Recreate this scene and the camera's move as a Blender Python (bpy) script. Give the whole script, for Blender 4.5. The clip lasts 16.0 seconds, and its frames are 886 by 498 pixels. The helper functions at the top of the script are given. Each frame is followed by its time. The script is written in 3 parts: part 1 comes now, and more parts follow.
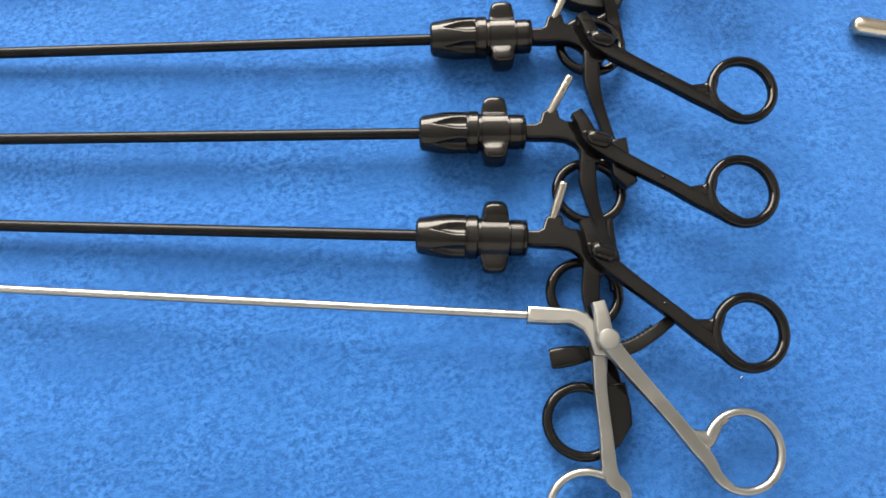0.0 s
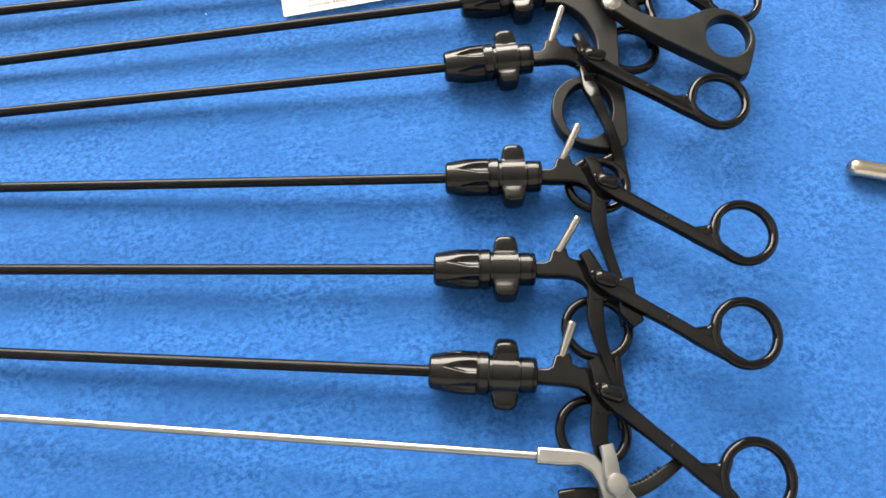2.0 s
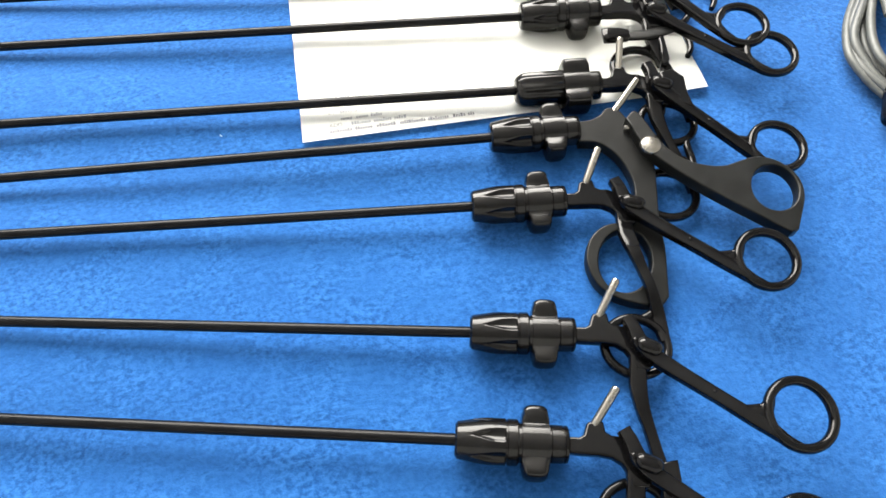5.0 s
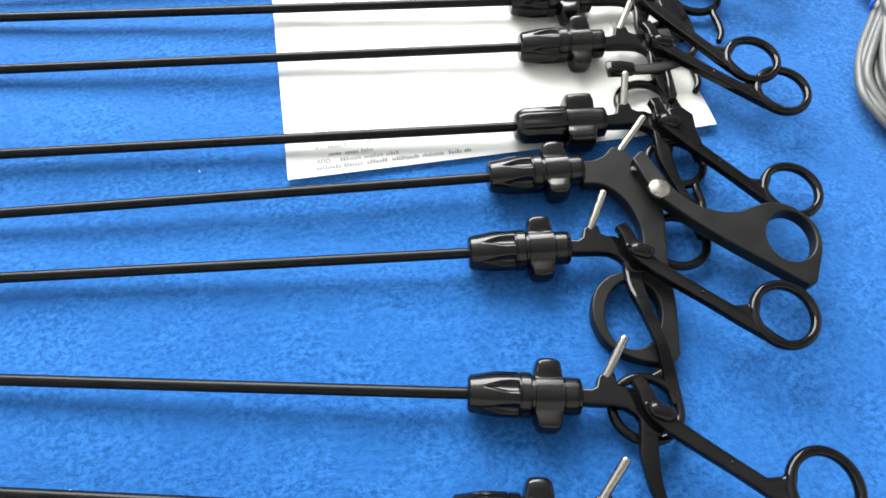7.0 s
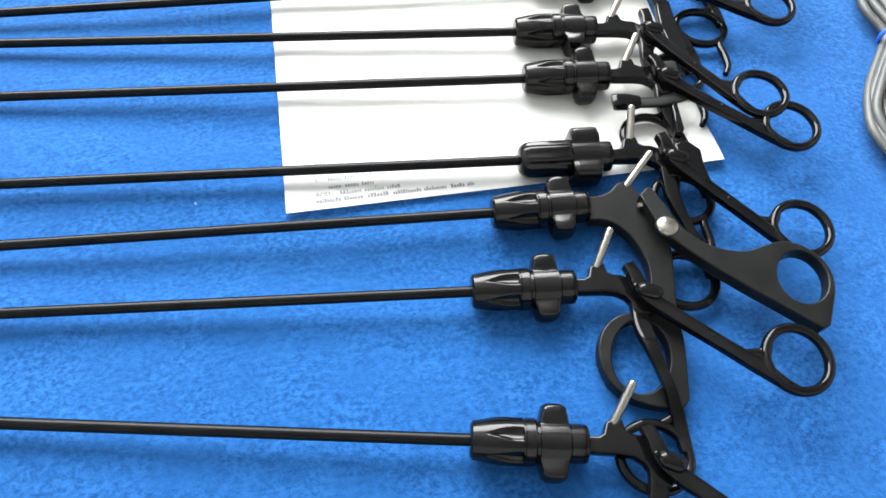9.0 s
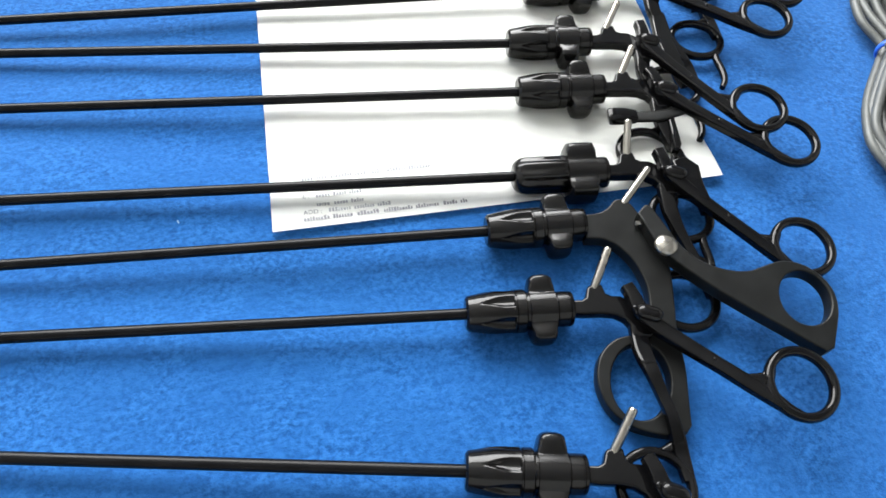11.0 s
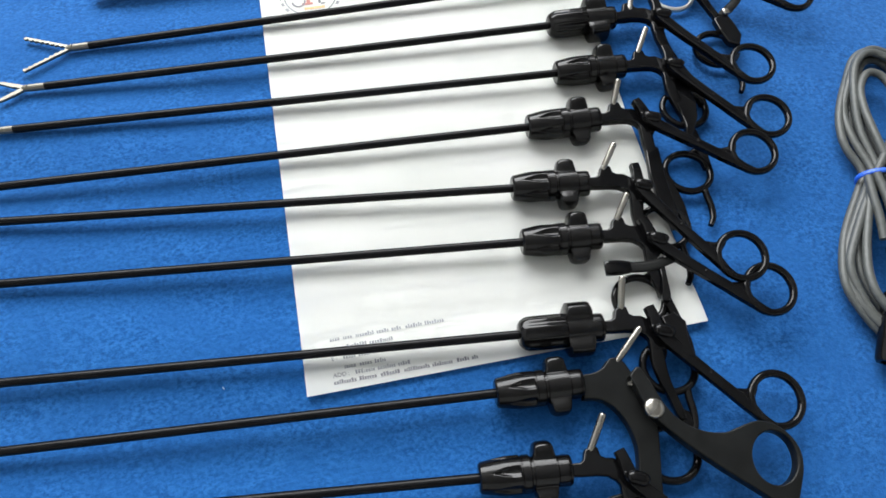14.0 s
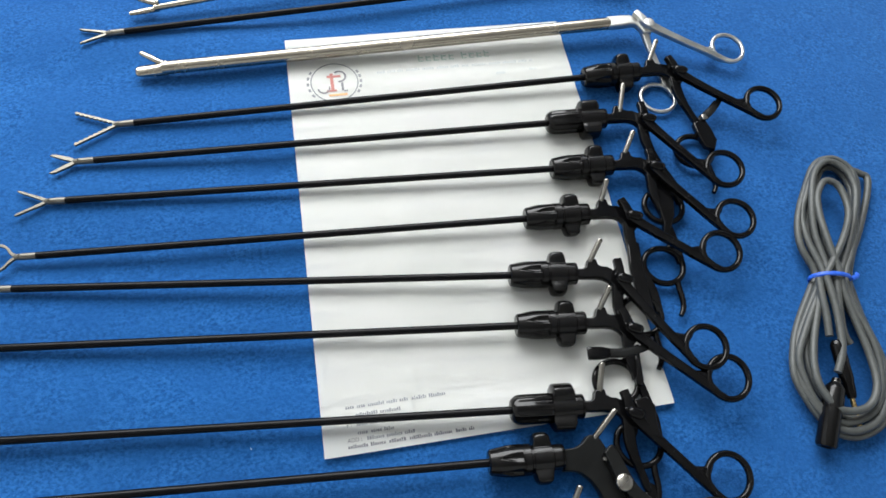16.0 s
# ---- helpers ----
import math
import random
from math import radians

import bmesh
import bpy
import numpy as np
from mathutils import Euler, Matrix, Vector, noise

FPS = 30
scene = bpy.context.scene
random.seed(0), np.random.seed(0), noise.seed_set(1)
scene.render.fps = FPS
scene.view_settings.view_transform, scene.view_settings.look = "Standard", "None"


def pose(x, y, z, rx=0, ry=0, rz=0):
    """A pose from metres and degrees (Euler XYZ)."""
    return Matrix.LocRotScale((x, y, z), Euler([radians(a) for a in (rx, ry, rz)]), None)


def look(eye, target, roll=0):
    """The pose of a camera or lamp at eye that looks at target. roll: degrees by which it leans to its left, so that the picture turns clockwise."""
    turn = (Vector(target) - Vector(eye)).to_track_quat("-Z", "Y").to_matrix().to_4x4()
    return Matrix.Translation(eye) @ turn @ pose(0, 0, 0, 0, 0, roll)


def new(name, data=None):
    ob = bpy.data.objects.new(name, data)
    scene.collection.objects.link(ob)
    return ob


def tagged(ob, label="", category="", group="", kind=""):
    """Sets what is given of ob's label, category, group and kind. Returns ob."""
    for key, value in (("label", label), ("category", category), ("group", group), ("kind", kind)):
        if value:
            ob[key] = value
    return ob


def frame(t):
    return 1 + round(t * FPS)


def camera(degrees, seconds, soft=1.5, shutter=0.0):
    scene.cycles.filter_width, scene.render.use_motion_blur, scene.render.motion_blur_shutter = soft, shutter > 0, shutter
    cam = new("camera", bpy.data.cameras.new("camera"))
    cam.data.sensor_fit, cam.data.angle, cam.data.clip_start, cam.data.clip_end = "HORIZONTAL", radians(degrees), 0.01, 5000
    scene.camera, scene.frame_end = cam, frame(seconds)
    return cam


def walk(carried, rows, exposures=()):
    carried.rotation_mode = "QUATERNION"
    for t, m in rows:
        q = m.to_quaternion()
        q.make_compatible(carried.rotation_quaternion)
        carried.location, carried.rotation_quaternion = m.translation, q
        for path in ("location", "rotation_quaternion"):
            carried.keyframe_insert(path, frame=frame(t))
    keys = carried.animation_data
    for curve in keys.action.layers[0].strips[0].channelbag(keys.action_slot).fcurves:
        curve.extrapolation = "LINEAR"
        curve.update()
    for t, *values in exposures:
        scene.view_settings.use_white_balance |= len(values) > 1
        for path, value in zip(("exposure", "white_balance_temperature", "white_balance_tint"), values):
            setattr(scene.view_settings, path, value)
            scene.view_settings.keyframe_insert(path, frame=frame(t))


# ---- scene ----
cam = camera(65.3, 16.0, soft=1.6)
PATH = [
    (0, (0.025, -0.283, 0.268), (0.172, 0.274, -1.648), 1.6),
    (0.5, (0.025, -0.276, 0.281), (0.172, 0.345, -1.615), 1.0),
    (1, (0.027, -0.275, 0.284), (0.176, 0.403, -1.592), 0.0),
    (1.5, (0.029, -0.268, 0.286), (0.176, 0.434, -1.581), -0.5),
    (2, (0.03, -0.262, 0.287), (0.181, 0.491, -1.56), -0.9),
    (2.5, (0.031, -0.255, 0.289), (0.202, 0.536, -1.54), 0.3),
    (3, (0.032, -0.25, 0.29), (0.225, 0.597, -1.511), 1.1),
    (3.5, (0.03, -0.245, 0.29), (0.227, 0.629, -1.498), 1.3),
    (4, (0.027, -0.236, 0.288), (0.217, 0.674, -1.482), 1.4),
    (6.5, (0.03, -0.194, 0.267), (0.251, 0.74, -1.487), 3.6),
    (7, (0.028, -0.19, 0.267), (0.266, 0.752, -1.481), 4.5),
    (7.5, (0.029, -0.185, 0.266), (0.254, 0.771, -1.476), 3.9),
    (8, (0.03, -0.183, 0.264), (0.276, 0.781, -1.47), 4.8),
    (8.5, (0.028, -0.182, 0.264), (0.277, 0.795, -1.463), 5.0),
    (9, (0.028, -0.178, 0.264), (0.281, 0.804, -1.46), 5.2),
    (11.5, (0.028, -0.165, 0.257), (0.33, 0.818, -1.457), 7.3),
    (12, (0.028, -0.163, 0.256), (0.338, 0.808, -1.465), 7.8),
    (12.5, (0.03, -0.158, 0.257), (0.34, 0.821, -1.459), 7.5),
    (13, (0.03, -0.141, 0.279), (0.403, 0.775, -1.459), 11.4),
    (13.5, (0.029, -0.117, 0.31), (0.349, 0.728, -1.474), 10.8),
    (14, (0.036, -0.087, 0.342), (0.278, 0.73, -1.468), 5.6),
    (14.5, (0.028, -0.074, 0.371), (0.312, 0.711, -1.447), 8.3),
    (15, (0.031, -0.067, 0.392), (0.303, 0.715, -1.428), 8.6),
    (15.5, (0.031, -0.067, 0.407), (0.314, 0.762, -1.392), 9.1),
    (16, (0.022, -0.062, 0.408), (0.316, 0.747, -1.397), 11.4),
]
EXPOSURES = [(0, 2.46, 7650, 13), (2, 2.5, 7600, 13), (3.5, 2.55, 7350, 12), (7, 2.39, 6550, 10), (9, 2.36, 6450, 10), (11.5, 2.04, 6450, 10), (12.5, 1.95, 6450, 10), (13.3, 1.83, 6400, 10), (14.5, 1.27, 6330, 10), (16, 1.22, 6330, 10)]
WINDOW_POWER = 34.0
FLEECE_DARK, FLEECE_MID, FLEECE_LIGHT = (0.0066, 0.054, 0.188), (0.0104, 0.076, 0.255), (0.0185, 0.107, 0.33)
walk(cam, [(t, look(eye, target, roll)) for t, eye, target, roll in PATH],
     exposures=EXPOSURES)

# ---- light: daylight from one wide window beyond the table ----
world = bpy.data.worlds.new("world")
scene.world = world
world.use_nodes = True
wn = world.node_tree.nodes
sky = wn.new("ShaderNodeTexSky")
sky.sky_type = "NISHITA"
sky.sun_disc = False
sky.sun_elevation, sky.sun_rotation = radians(40), radians(180)
world.node_tree.links.new(sky.outputs[0], wn["Background"].inputs[0])
wn["Background"].inputs[1].default_value = 0.1


def area_lamp(name, m, sx, sy, power, colour):
    data = bpy.data.lights.new(name, "AREA")
    data.shape, data.size, data.size_y, data.energy, data.color = "RECTANGLE", sx, sy, power, colour
    ob = new(name, data)
    ob.matrix_world = m
    return ob


area_lamp("window_light", look((-0.20, 1.24, 1.12), (-0.20, 0.0, 1.12)), 1.66, 1.26, WINDOW_POWER, (1.0, 0.99, 0.95))

# ---- materials ----


def material(name, colour, rough=0.5, metal=0.0, spec=0.5):
    m = bpy.data.materials.new(name)
    m.use_nodes = True
    b = m.node_tree.nodes["Principled BSDF"]
    b.inputs["Base Color"].default_value = (*colour, 1)
    b.inputs["Roughness"].default_value = rough
    b.inputs["Metallic"].default_value = metal
    b.inputs["Specular IOR Level"].default_value = spec
    return m, m.node_tree.nodes, m.node_tree.links, b


def noise_node(n, l, scale, detail=3.0, rough=0.55, stretch=None):
    tc = n.new("ShaderNodeTexCoord")
    tx = n.new("ShaderNodeTexNoise")
    tx.inputs["Scale"].default_value, tx.inputs["Detail"].default_value, tx.inputs["Roughness"].default_value = scale, detail, rough
    if stretch:
        mp = n.new("ShaderNodeMapping")
        mp.inputs["Scale"].default_value = stretch
        l.new(tc.outputs["Object"], mp.inputs[0])
        l.new(mp.outputs[0], tx.inputs[0])
    else:
        l.new(tc.outputs["Object"], tx.inputs[0])
    return tx


def ramp(n, l, src, stops):
    r = n.new("ShaderNodeValToRGB")
    while len(r.color_ramp.elements) < len(stops):
        r.color_ramp.elements.new(0.5)
    for e, (p, c) in zip(r.color_ramp.elements, stops):
        e.position, e.color = p, (*c, 1)
    l.new(src, r.inputs[0])
    return r


def mix(n, l, a, b, fac, mode="MIX"):
    x = n.new("ShaderNodeMix")
    x.data_type, x.blend_type = "RGBA", mode
    if isinstance(fac, float):
        x.inputs[0].default_value = fac
    else:
        l.new(fac, x.inputs[0])
    for s, v in ((6, a), (7, b)):
        if isinstance(v, tuple):
            x.inputs[s].default_value = (*v, 1)
        else:
            l.new(v, x.inputs[s])
    return x.outputs[2]


def bump(n, l, b, height, strength, distance, chain=None):
    u = n.new("ShaderNodeBump")
    u.inputs["Strength"].default_value, u.inputs["Distance"].default_value = strength, distance
    l.new(height, u.inputs["Height"])
    if chain:
        l.new(chain, u.inputs["Normal"])
    l.new(u.outputs[0], b.inputs["Normal"])
    return u.outputs[0]


def fleece():
    m, n, l, b = material("blue_fleece", (0.02, 0.15, 0.6), 1.0, 0, 0.1)
    fine = noise_node(n, l, 520, 2.0, 0.65, (0.85, 1.0, 1.0))
    nap = noise_node(n, l, 260, 3, 0.6)
    brushed = noise_node(n, l, 40, 3, 0.55, (0.7, 1.0, 1.0))
    wide = noise_node(n, l, 13, 3, 0.5, (0.6, 1.0, 1.0))
    c1 = ramp(n, l, fine.outputs[0], [(0.34, FLEECE_DARK), (0.47, FLEECE_MID), (0.62, FLEECE_LIGHT)])
    worn = ramp(n, l, brushed.outputs[0], [(0.38, (0, 0, 0)), (0.62, (1, 1, 1))])
    a = mix(n, l, FLEECE_MID, c1.outputs[0], worn.outputs[0])
    a = mix(n, l, c1.outputs[0], a, 0.65)
    c2 = ramp(n, l, nap.outputs[0], [(0.3, (0.93, 0.94, 0.96)), (0.68, (1.08, 1.06, 1.03))])
    c3 = ramp(n, l, wide.outputs[0], [(0.3, (0.93, 0.95, 0.97)), (0.7, (1.06, 1.04, 1.02))])
    a = mix(n, l, a, c2.outputs[0], 1.0, "MULTIPLY")
    a = mix(n, l, a, c3.outputs[0], 1.0, "MULTIPLY")
    l.new(a, b.inputs["Base Color"])
    b.inputs["Sheen Weight"].default_value = 0.35
    b.inputs["Sheen Roughness"].default_value = 0.45
    b.inputs["Sheen Tint"].default_value = (0.45, 0.68, 1.0, 1)
    o = bump(n, l, b, nap.outputs[0], 0.35, 0.0015)
    bump(n, l, b, fine.outputs[0], 0.45, 0.0008, o)
    return m


def black_coat(name, colour, rough, spread, spec=0.5, relief=0.15):
    m, n, l, b = material(name, colour, rough, 0, spec)
    a = noise_node(n, l, 90, 4, 0.6)
    r = n.new("ShaderNodeMapRange")
    r.inputs["To Min"].default_value, r.inputs["To Max"].default_value = max(0.02, rough - spread), rough + spread
    l.new(a.outputs[0], r.inputs[0])
    l.new(r.outputs[0], b.inputs["Roughness"])
    c = ramp(n, l, a.outputs[0], [(0.35, colour), (0.75, tuple(v * 1.5 + 0.002 for v in colour))])
    l.new(c.outputs[0], b.inputs["Base Color"])
    f = noise_node(n, l, 1500, 2)
    bump(n, l, b, f.outputs[0], relief, 0.0002)
    return m


def steel(name, colour, rough, stretch=(0.05, 1, 1), relief=0.12):
    m, n, l, b = material(name, colour, rough, 1.0)
    a = noise_node(n, l, 900, 3, 0.6, stretch)
    w = noise_node(n, l, 60, 3)
    r = n.new("ShaderNodeMapRange")
    r.inputs["To Min"].default_value, r.inputs["To Max"].default_value = rough - 0.08, rough + 0.14
    l.new(w.outputs[0], r.inputs[0])
    l.new(r.outputs[0], b.inputs["Roughness"])
    c = ramp(n, l, w.outputs[0], [(0.3, tuple(v * 0.86 for v in colour)), (0.7, colour)])
    l.new(c.outputs[0], b.inputs["Base Color"])
    bump(n, l, b, a.outputs[0], relief, 0.0002)
    return m


def paper_white():
    m, n, l, b = material("paper", (0.82, 0.83, 0.82), 0.65, 0, 0.3)
    a = noise_node(n, l, 400, 4, 0.65)
    w = noise_node(n, l, 14, 2)
    c = ramp(n, l, w.outputs[0], [(0.35, (0.79, 0.80, 0.77)), (0.7, (0.83, 0.83, 0.81))])
    l.new(c.outputs[0], b.inputs["Base Color"])
    bump(n, l, b, a.outputs[0], 0.12, 0.0003)
    return m


def plain(name, colour, rough=0.6, vary=0.12, scale=120.0, relief=0.1, metal=0.0):
    m, n, l, b = material(name, colour, rough, metal)
    a = noise_node(n, l, scale, 4, 0.6)
    c = ramp(n, l, a.outputs[0], [(0.3, tuple(v * (1 - vary) for v in colour)), (0.7, tuple(min(1, v * (1 + vary)) for v in colour))])
    l.new(c.outputs[0], b.inputs["Base Color"])
    bump(n, l, b, a.outputs[0], relief, 0.0004)
    return m


FLEECE = fleece()
COAT = black_coat("glossy_black_coating", (0.0016, 0.0016, 0.0019), 0.09, 0.03, 0.19, 0.04)
MATT = black_coat("satin_black_coating", (0.0040, 0.0044, 0.0044), 0.38, 0.07, 0.17)
KNOB = black_coat("black_plastic", (0.0018, 0.0017, 0.0018), 0.17, 0.05, 0.27, 0.06)
SLEEVE = black_coat("black_shaft_insulation", (0.0018, 0.0018, 0.0025), 0.30, 0.06, 0.12, 0.08)
SATIN = steel("satin_steel", (0.56, 0.56, 0.54), 0.33)
BRUSHED = steel("brushed_grey_steel", (0.285, 0.29, 0.285), 0.29)
TUBE = steel("polished_steel", (0.42, 0.385, 0.32), 0.22, (0.05, 1, 1), 0.03)
PIN = steel("bright_steel_pin", (0.31, 0.295, 0.265), 0.24)
JAWMETAL = steel("jaw_steel", (0.19, 0.18, 0.155), 0.44, (1, 1, 1))
GOLD = steel("gilt_contact", (0.75, 0.55, 0.26), 0.25)
PAPER = paper_white()
INK = plain("grey_ink", (0.27, 0.28, 0.30), 0.8, 0.3, 900)
INK_SOFT = plain("pale_green_ink", (0.44, 0.55, 0.50), 0.8, 0.2, 900)
INK_PALE = plain("pale_grey_ink", (0.58, 0.62, 0.62), 0.8, 0.15, 900)
INK_DARK = plain("dark_ink", (0.18, 0.18, 0.20), 0.8, 0.3, 900)
INK_RED = plain("faded_red_ink", (0.40, 0.16, 0.14), 0.8, 0.25, 900)
INK_ORANGE = plain("faded_orange_ink", (0.66, 0.40, 0.20), 0.8, 0.2, 900)
CABLE = plain("grey_cable_jacket", (0.06, 0.065, 0.063), 0.5, 0.15, 300, 0.15)
TIE = plain("blue_tie", (0.02, 0.10, 0.55), 0.4, 0.2, 300)
# added walls and ceiling, never in view: their greys set fill and reflections
PLASTER = plain("grey_plaster", (0.72, 0.72, 0.71), 0.9, 0.06, 12)
CEILING = plain("ceiling_paint", (0.42, 0.42, 0.41), 0.9, 0.05, 9)
FLOORING = plain("grey_floor", (0.28, 0.27, 0.26), 0.6, 0.2, 8)
WOOD = plain("table_wood", (0.22, 0.13, 0.07), 0.5, 0.3, 20)
FRAME = plain("window_frame_paint", (0.7, 0.7, 0.7), 0.5, 0.05, 40)

# ---- mesh tools ----
MM = 0.001


def part(name, bm, mat, parent=None, label="", smooth=True):
    if isinstance(bm, bmesh.types.BMesh):
        me = bpy.data.meshes.new(name)
        bmesh.ops.recalc_face_normals(bm, faces=bm.faces[:])
        bm.to_mesh(me)
        bm.free()
    else:
        me = bm
    if smooth:
        for p in me.polygons:
            p.use_smooth = True
        me.set_sharp_from_angle(angle=radians(38))
    me.materials.clear()
    me.materials.append(mat)
    ob = new(name, me)
    if parent:
        ob.parent = parent
    if label:
        tagged(ob, label)
    return ob


def catmull(pts, per=8, closed=False):
    """A smooth line through the points, which may carry any number of values."""
    p = [np.array(q, float) for q in pts]
    n, out = len(p), []
    for i in range(n if closed else n - 1):
        a, b, c, d = ((p[(i + k) % n] if closed else p[min(max(i + k, 0), n - 1)]) for k in (-1, 0, 1, 2))
        for s in range(per):
            t = s / per
            out.append(0.5 * (2 * b + (c - a) * t + (2 * a - 5 * b + 4 * c - d) * t * t + (3 * b - a - 3 * c + d) * t ** 3))
    if not closed:
        out.append(p[-1])
    return out


def sweep(bm, line, closed=False, seg=12, power=2.0):
    """A bar along a line of (x, y, z, width, thickness); power over 2 squares its section."""
    pos = [Vector(q[:3]) for q in line]
    n, rings = len(pos), []
    for i, q in enumerate(line):
        a, b = (pos[(i - 1) % n], pos[(i + 1) % n]) if closed else (pos[max(i - 1, 0)], pos[min(i + 1, n - 1)])
        t = (b - a).normalized()
        side = Vector((0, 0, 1)).cross(t)
        side = side.normalized() if side.length > 1e-4 else Vector((1, 0, 0))
        up = t.cross(side).normalized()
        ring = []
        for k in range(seg):
            th = 2 * math.pi * (k + 0.5) / seg
            c, s = math.cos(th), math.sin(th)
            cx = math.copysign(abs(c) ** (2 / power), c) * q[3] / 2
            cz = math.copysign(abs(s) ** (2 / power), s) * q[4] / 2
            ring.append(bm.verts.new(pos[i] + side * cx + up * cz))
        rings.append(ring)
    for i in range(n if closed else n - 1):
        r0, r1 = rings[i], rings[(i + 1) % n]
        for k in range(seg):
            bm.faces.new((r0[k], r0[(k + 1) % seg], r1[(k + 1) % seg], r1[k]))
    if not closed:
        bm.faces.new(rings[0])
        bm.faces.new(rings[-1])
    return bm


def lathe(bm, profile, seg=32, shape=None, axis=(0, 0, 0)):
    """Turned about x: profile of (x, r); shape(x, angle, r) may change r."""
    rings = []
    for x, r in profile:
        ring = []
        for k in range(seg):
            th = 2 * math.pi * k / seg
            rr = shape(x, th, r) if shape else r
            ring.append(bm.verts.new((axis[0] + x, axis[1] + rr * math.cos(th), axis[2] + rr * math.sin(th))))
        rings.append(ring)
    for r0, r1 in zip(rings, rings[1:]):
        for k in range(seg):
            bm.faces.new((r0[k], r0[(k + 1) % seg], r1[(k + 1) % seg], r1[k]))
    bm.faces.new(rings[0])
    bm.faces.new(rings[-1])
    return bm


def plate(outline, z0, z1, holes=(), edge=0.0006, drop=None):
    """A flat plate with rounded rims between z0 and z1; drop(x, y) shifts it in z."""
    cu = bpy.data.curves.new("outline", "CURVE")
    cu.dimensions, cu.fill_mode = "2D", "BOTH"
    for loop in (outline, *holes):
        sp = cu.splines.new("POLY")
        sp.points.add(len(loop) - 1)
        for q, v in zip(sp.points, loop):
            q.co = (v[0], v[1], 0, 1)
        sp.use_cyclic_u = True
    cu.extrude, cu.bevel_depth, cu.bevel_resolution, cu.offset = (z1 - z0) / 2 - edge, edge, 2, -edge
    ob = bpy.data.objects.new("outline", cu)
    me = bpy.data.meshes.new_from_object(ob)
    bpy.data.objects.remove(ob)
    bpy.data.curves.remove(cu)
    for v in me.vertices:
        v.co.z += (z0 + z1) / 2 + (drop(v.co.x, v.co.y) if drop else 0)
    return me


def mm(pts):
    return [tuple(v * MM for v in p) for p in pts]


def ball(bm, at, r, squash=1.0, seg=20, rings=10):
    m = Matrix.Translation(at) @ Matrix.Diagonal((1, 1, squash, 1))
    bmesh.ops.create_uvsphere(bm, u_segments=seg, v_segments=rings, radius=r, matrix=m)
    return bm


def box(bm, lo, hi, bevel=0.0):
    c = [(a + b) / 2 for a, b in zip(lo, hi)]
    g = bmesh.ops.create_cube(bm, size=1, matrix=Matrix.Translation(c) @ Matrix.Diagonal((*[b - a for a, b in zip(lo, hi)], 1)))
    if bevel:
        edges = {e for v in g["verts"] for e in v.link_edges}
        bmesh.ops.bevel(bm, geom=list(edges), offset=bevel, segments=2, affect="EDGES", profile=0.5)
    return bm


# ---- the place: table, cloth, and an added room out of view ----
def smooth01(a, b, v):
    t = min(1.0, max(0.0, (v - a) / (b - a)))
    return t * t * (3 - 2 * t)


def cloth_z(x, y):
    """Soft folds that run along the instruments, flatter under the grips."""
    fade = 0.25 + 0.75 * (1 - smooth01(-0.02, 0.16, x - 0.25 * y))
    u = y + 0.22 * x
    w = 0.5 * math.sin(u * 88 + 2.2 * noise.noise((x * 3.0, y * 3.0, 0.3)) + 0.6)
    w += 0.5 * math.sin(u * 47 + 3.0 * noise.noise((x * 2.0, y * 2.5, 4.1)))
    w += 0.7 * noise.noise((x * 5, y * 16, 1.7)) + 0.3 * noise.noise((x * 25, y * 30, 9.2))
    dip = math.log(1 + math.exp(2.2 * (0.6 - w))) / 2.2
    return -0.0004 - 0.0019 * fade * dip


def steps(lo, a, b, hi, fine, coarse):
    out = list(np.arange(lo, a, coarse)) + list(np.arange(a, b, fine)) + list(np.arange(b, hi + coarse / 2, coarse))
    return [float(v) for v in out]


def build_cloth():
    bm = bmesh.new()
    xs, ys = steps(-0.8, -0.26, 0.56, 1.0, 0.0045, 0.03), steps(-0.8, -0.42, 0.44, 0.9, 0.0045, 0.03)
    grid = [[bm.verts.new((x, y, cloth_z(x, y))) for x in xs] for y in ys]
    for r0, r1 in zip(grid, grid[1:]):
        for i in range(len(xs) - 1):
            bm.faces.new((r0[i], r0[i + 1], r1[i + 1], r1[i]))
    ob = part("cloth", bm, FLEECE)
    tagged(ob, "bright blue fleece cloth spread over the table, softly wrinkled", "cloth", kind="structure")


def slab(name, lo, hi, mat, label="", cat=""):
    ob = part(name, box(bmesh.new(), lo, hi), mat, smooth=False)
    return tagged(ob, label or name.replace("_", " "), cat or name.split("_")[0], kind="structure")


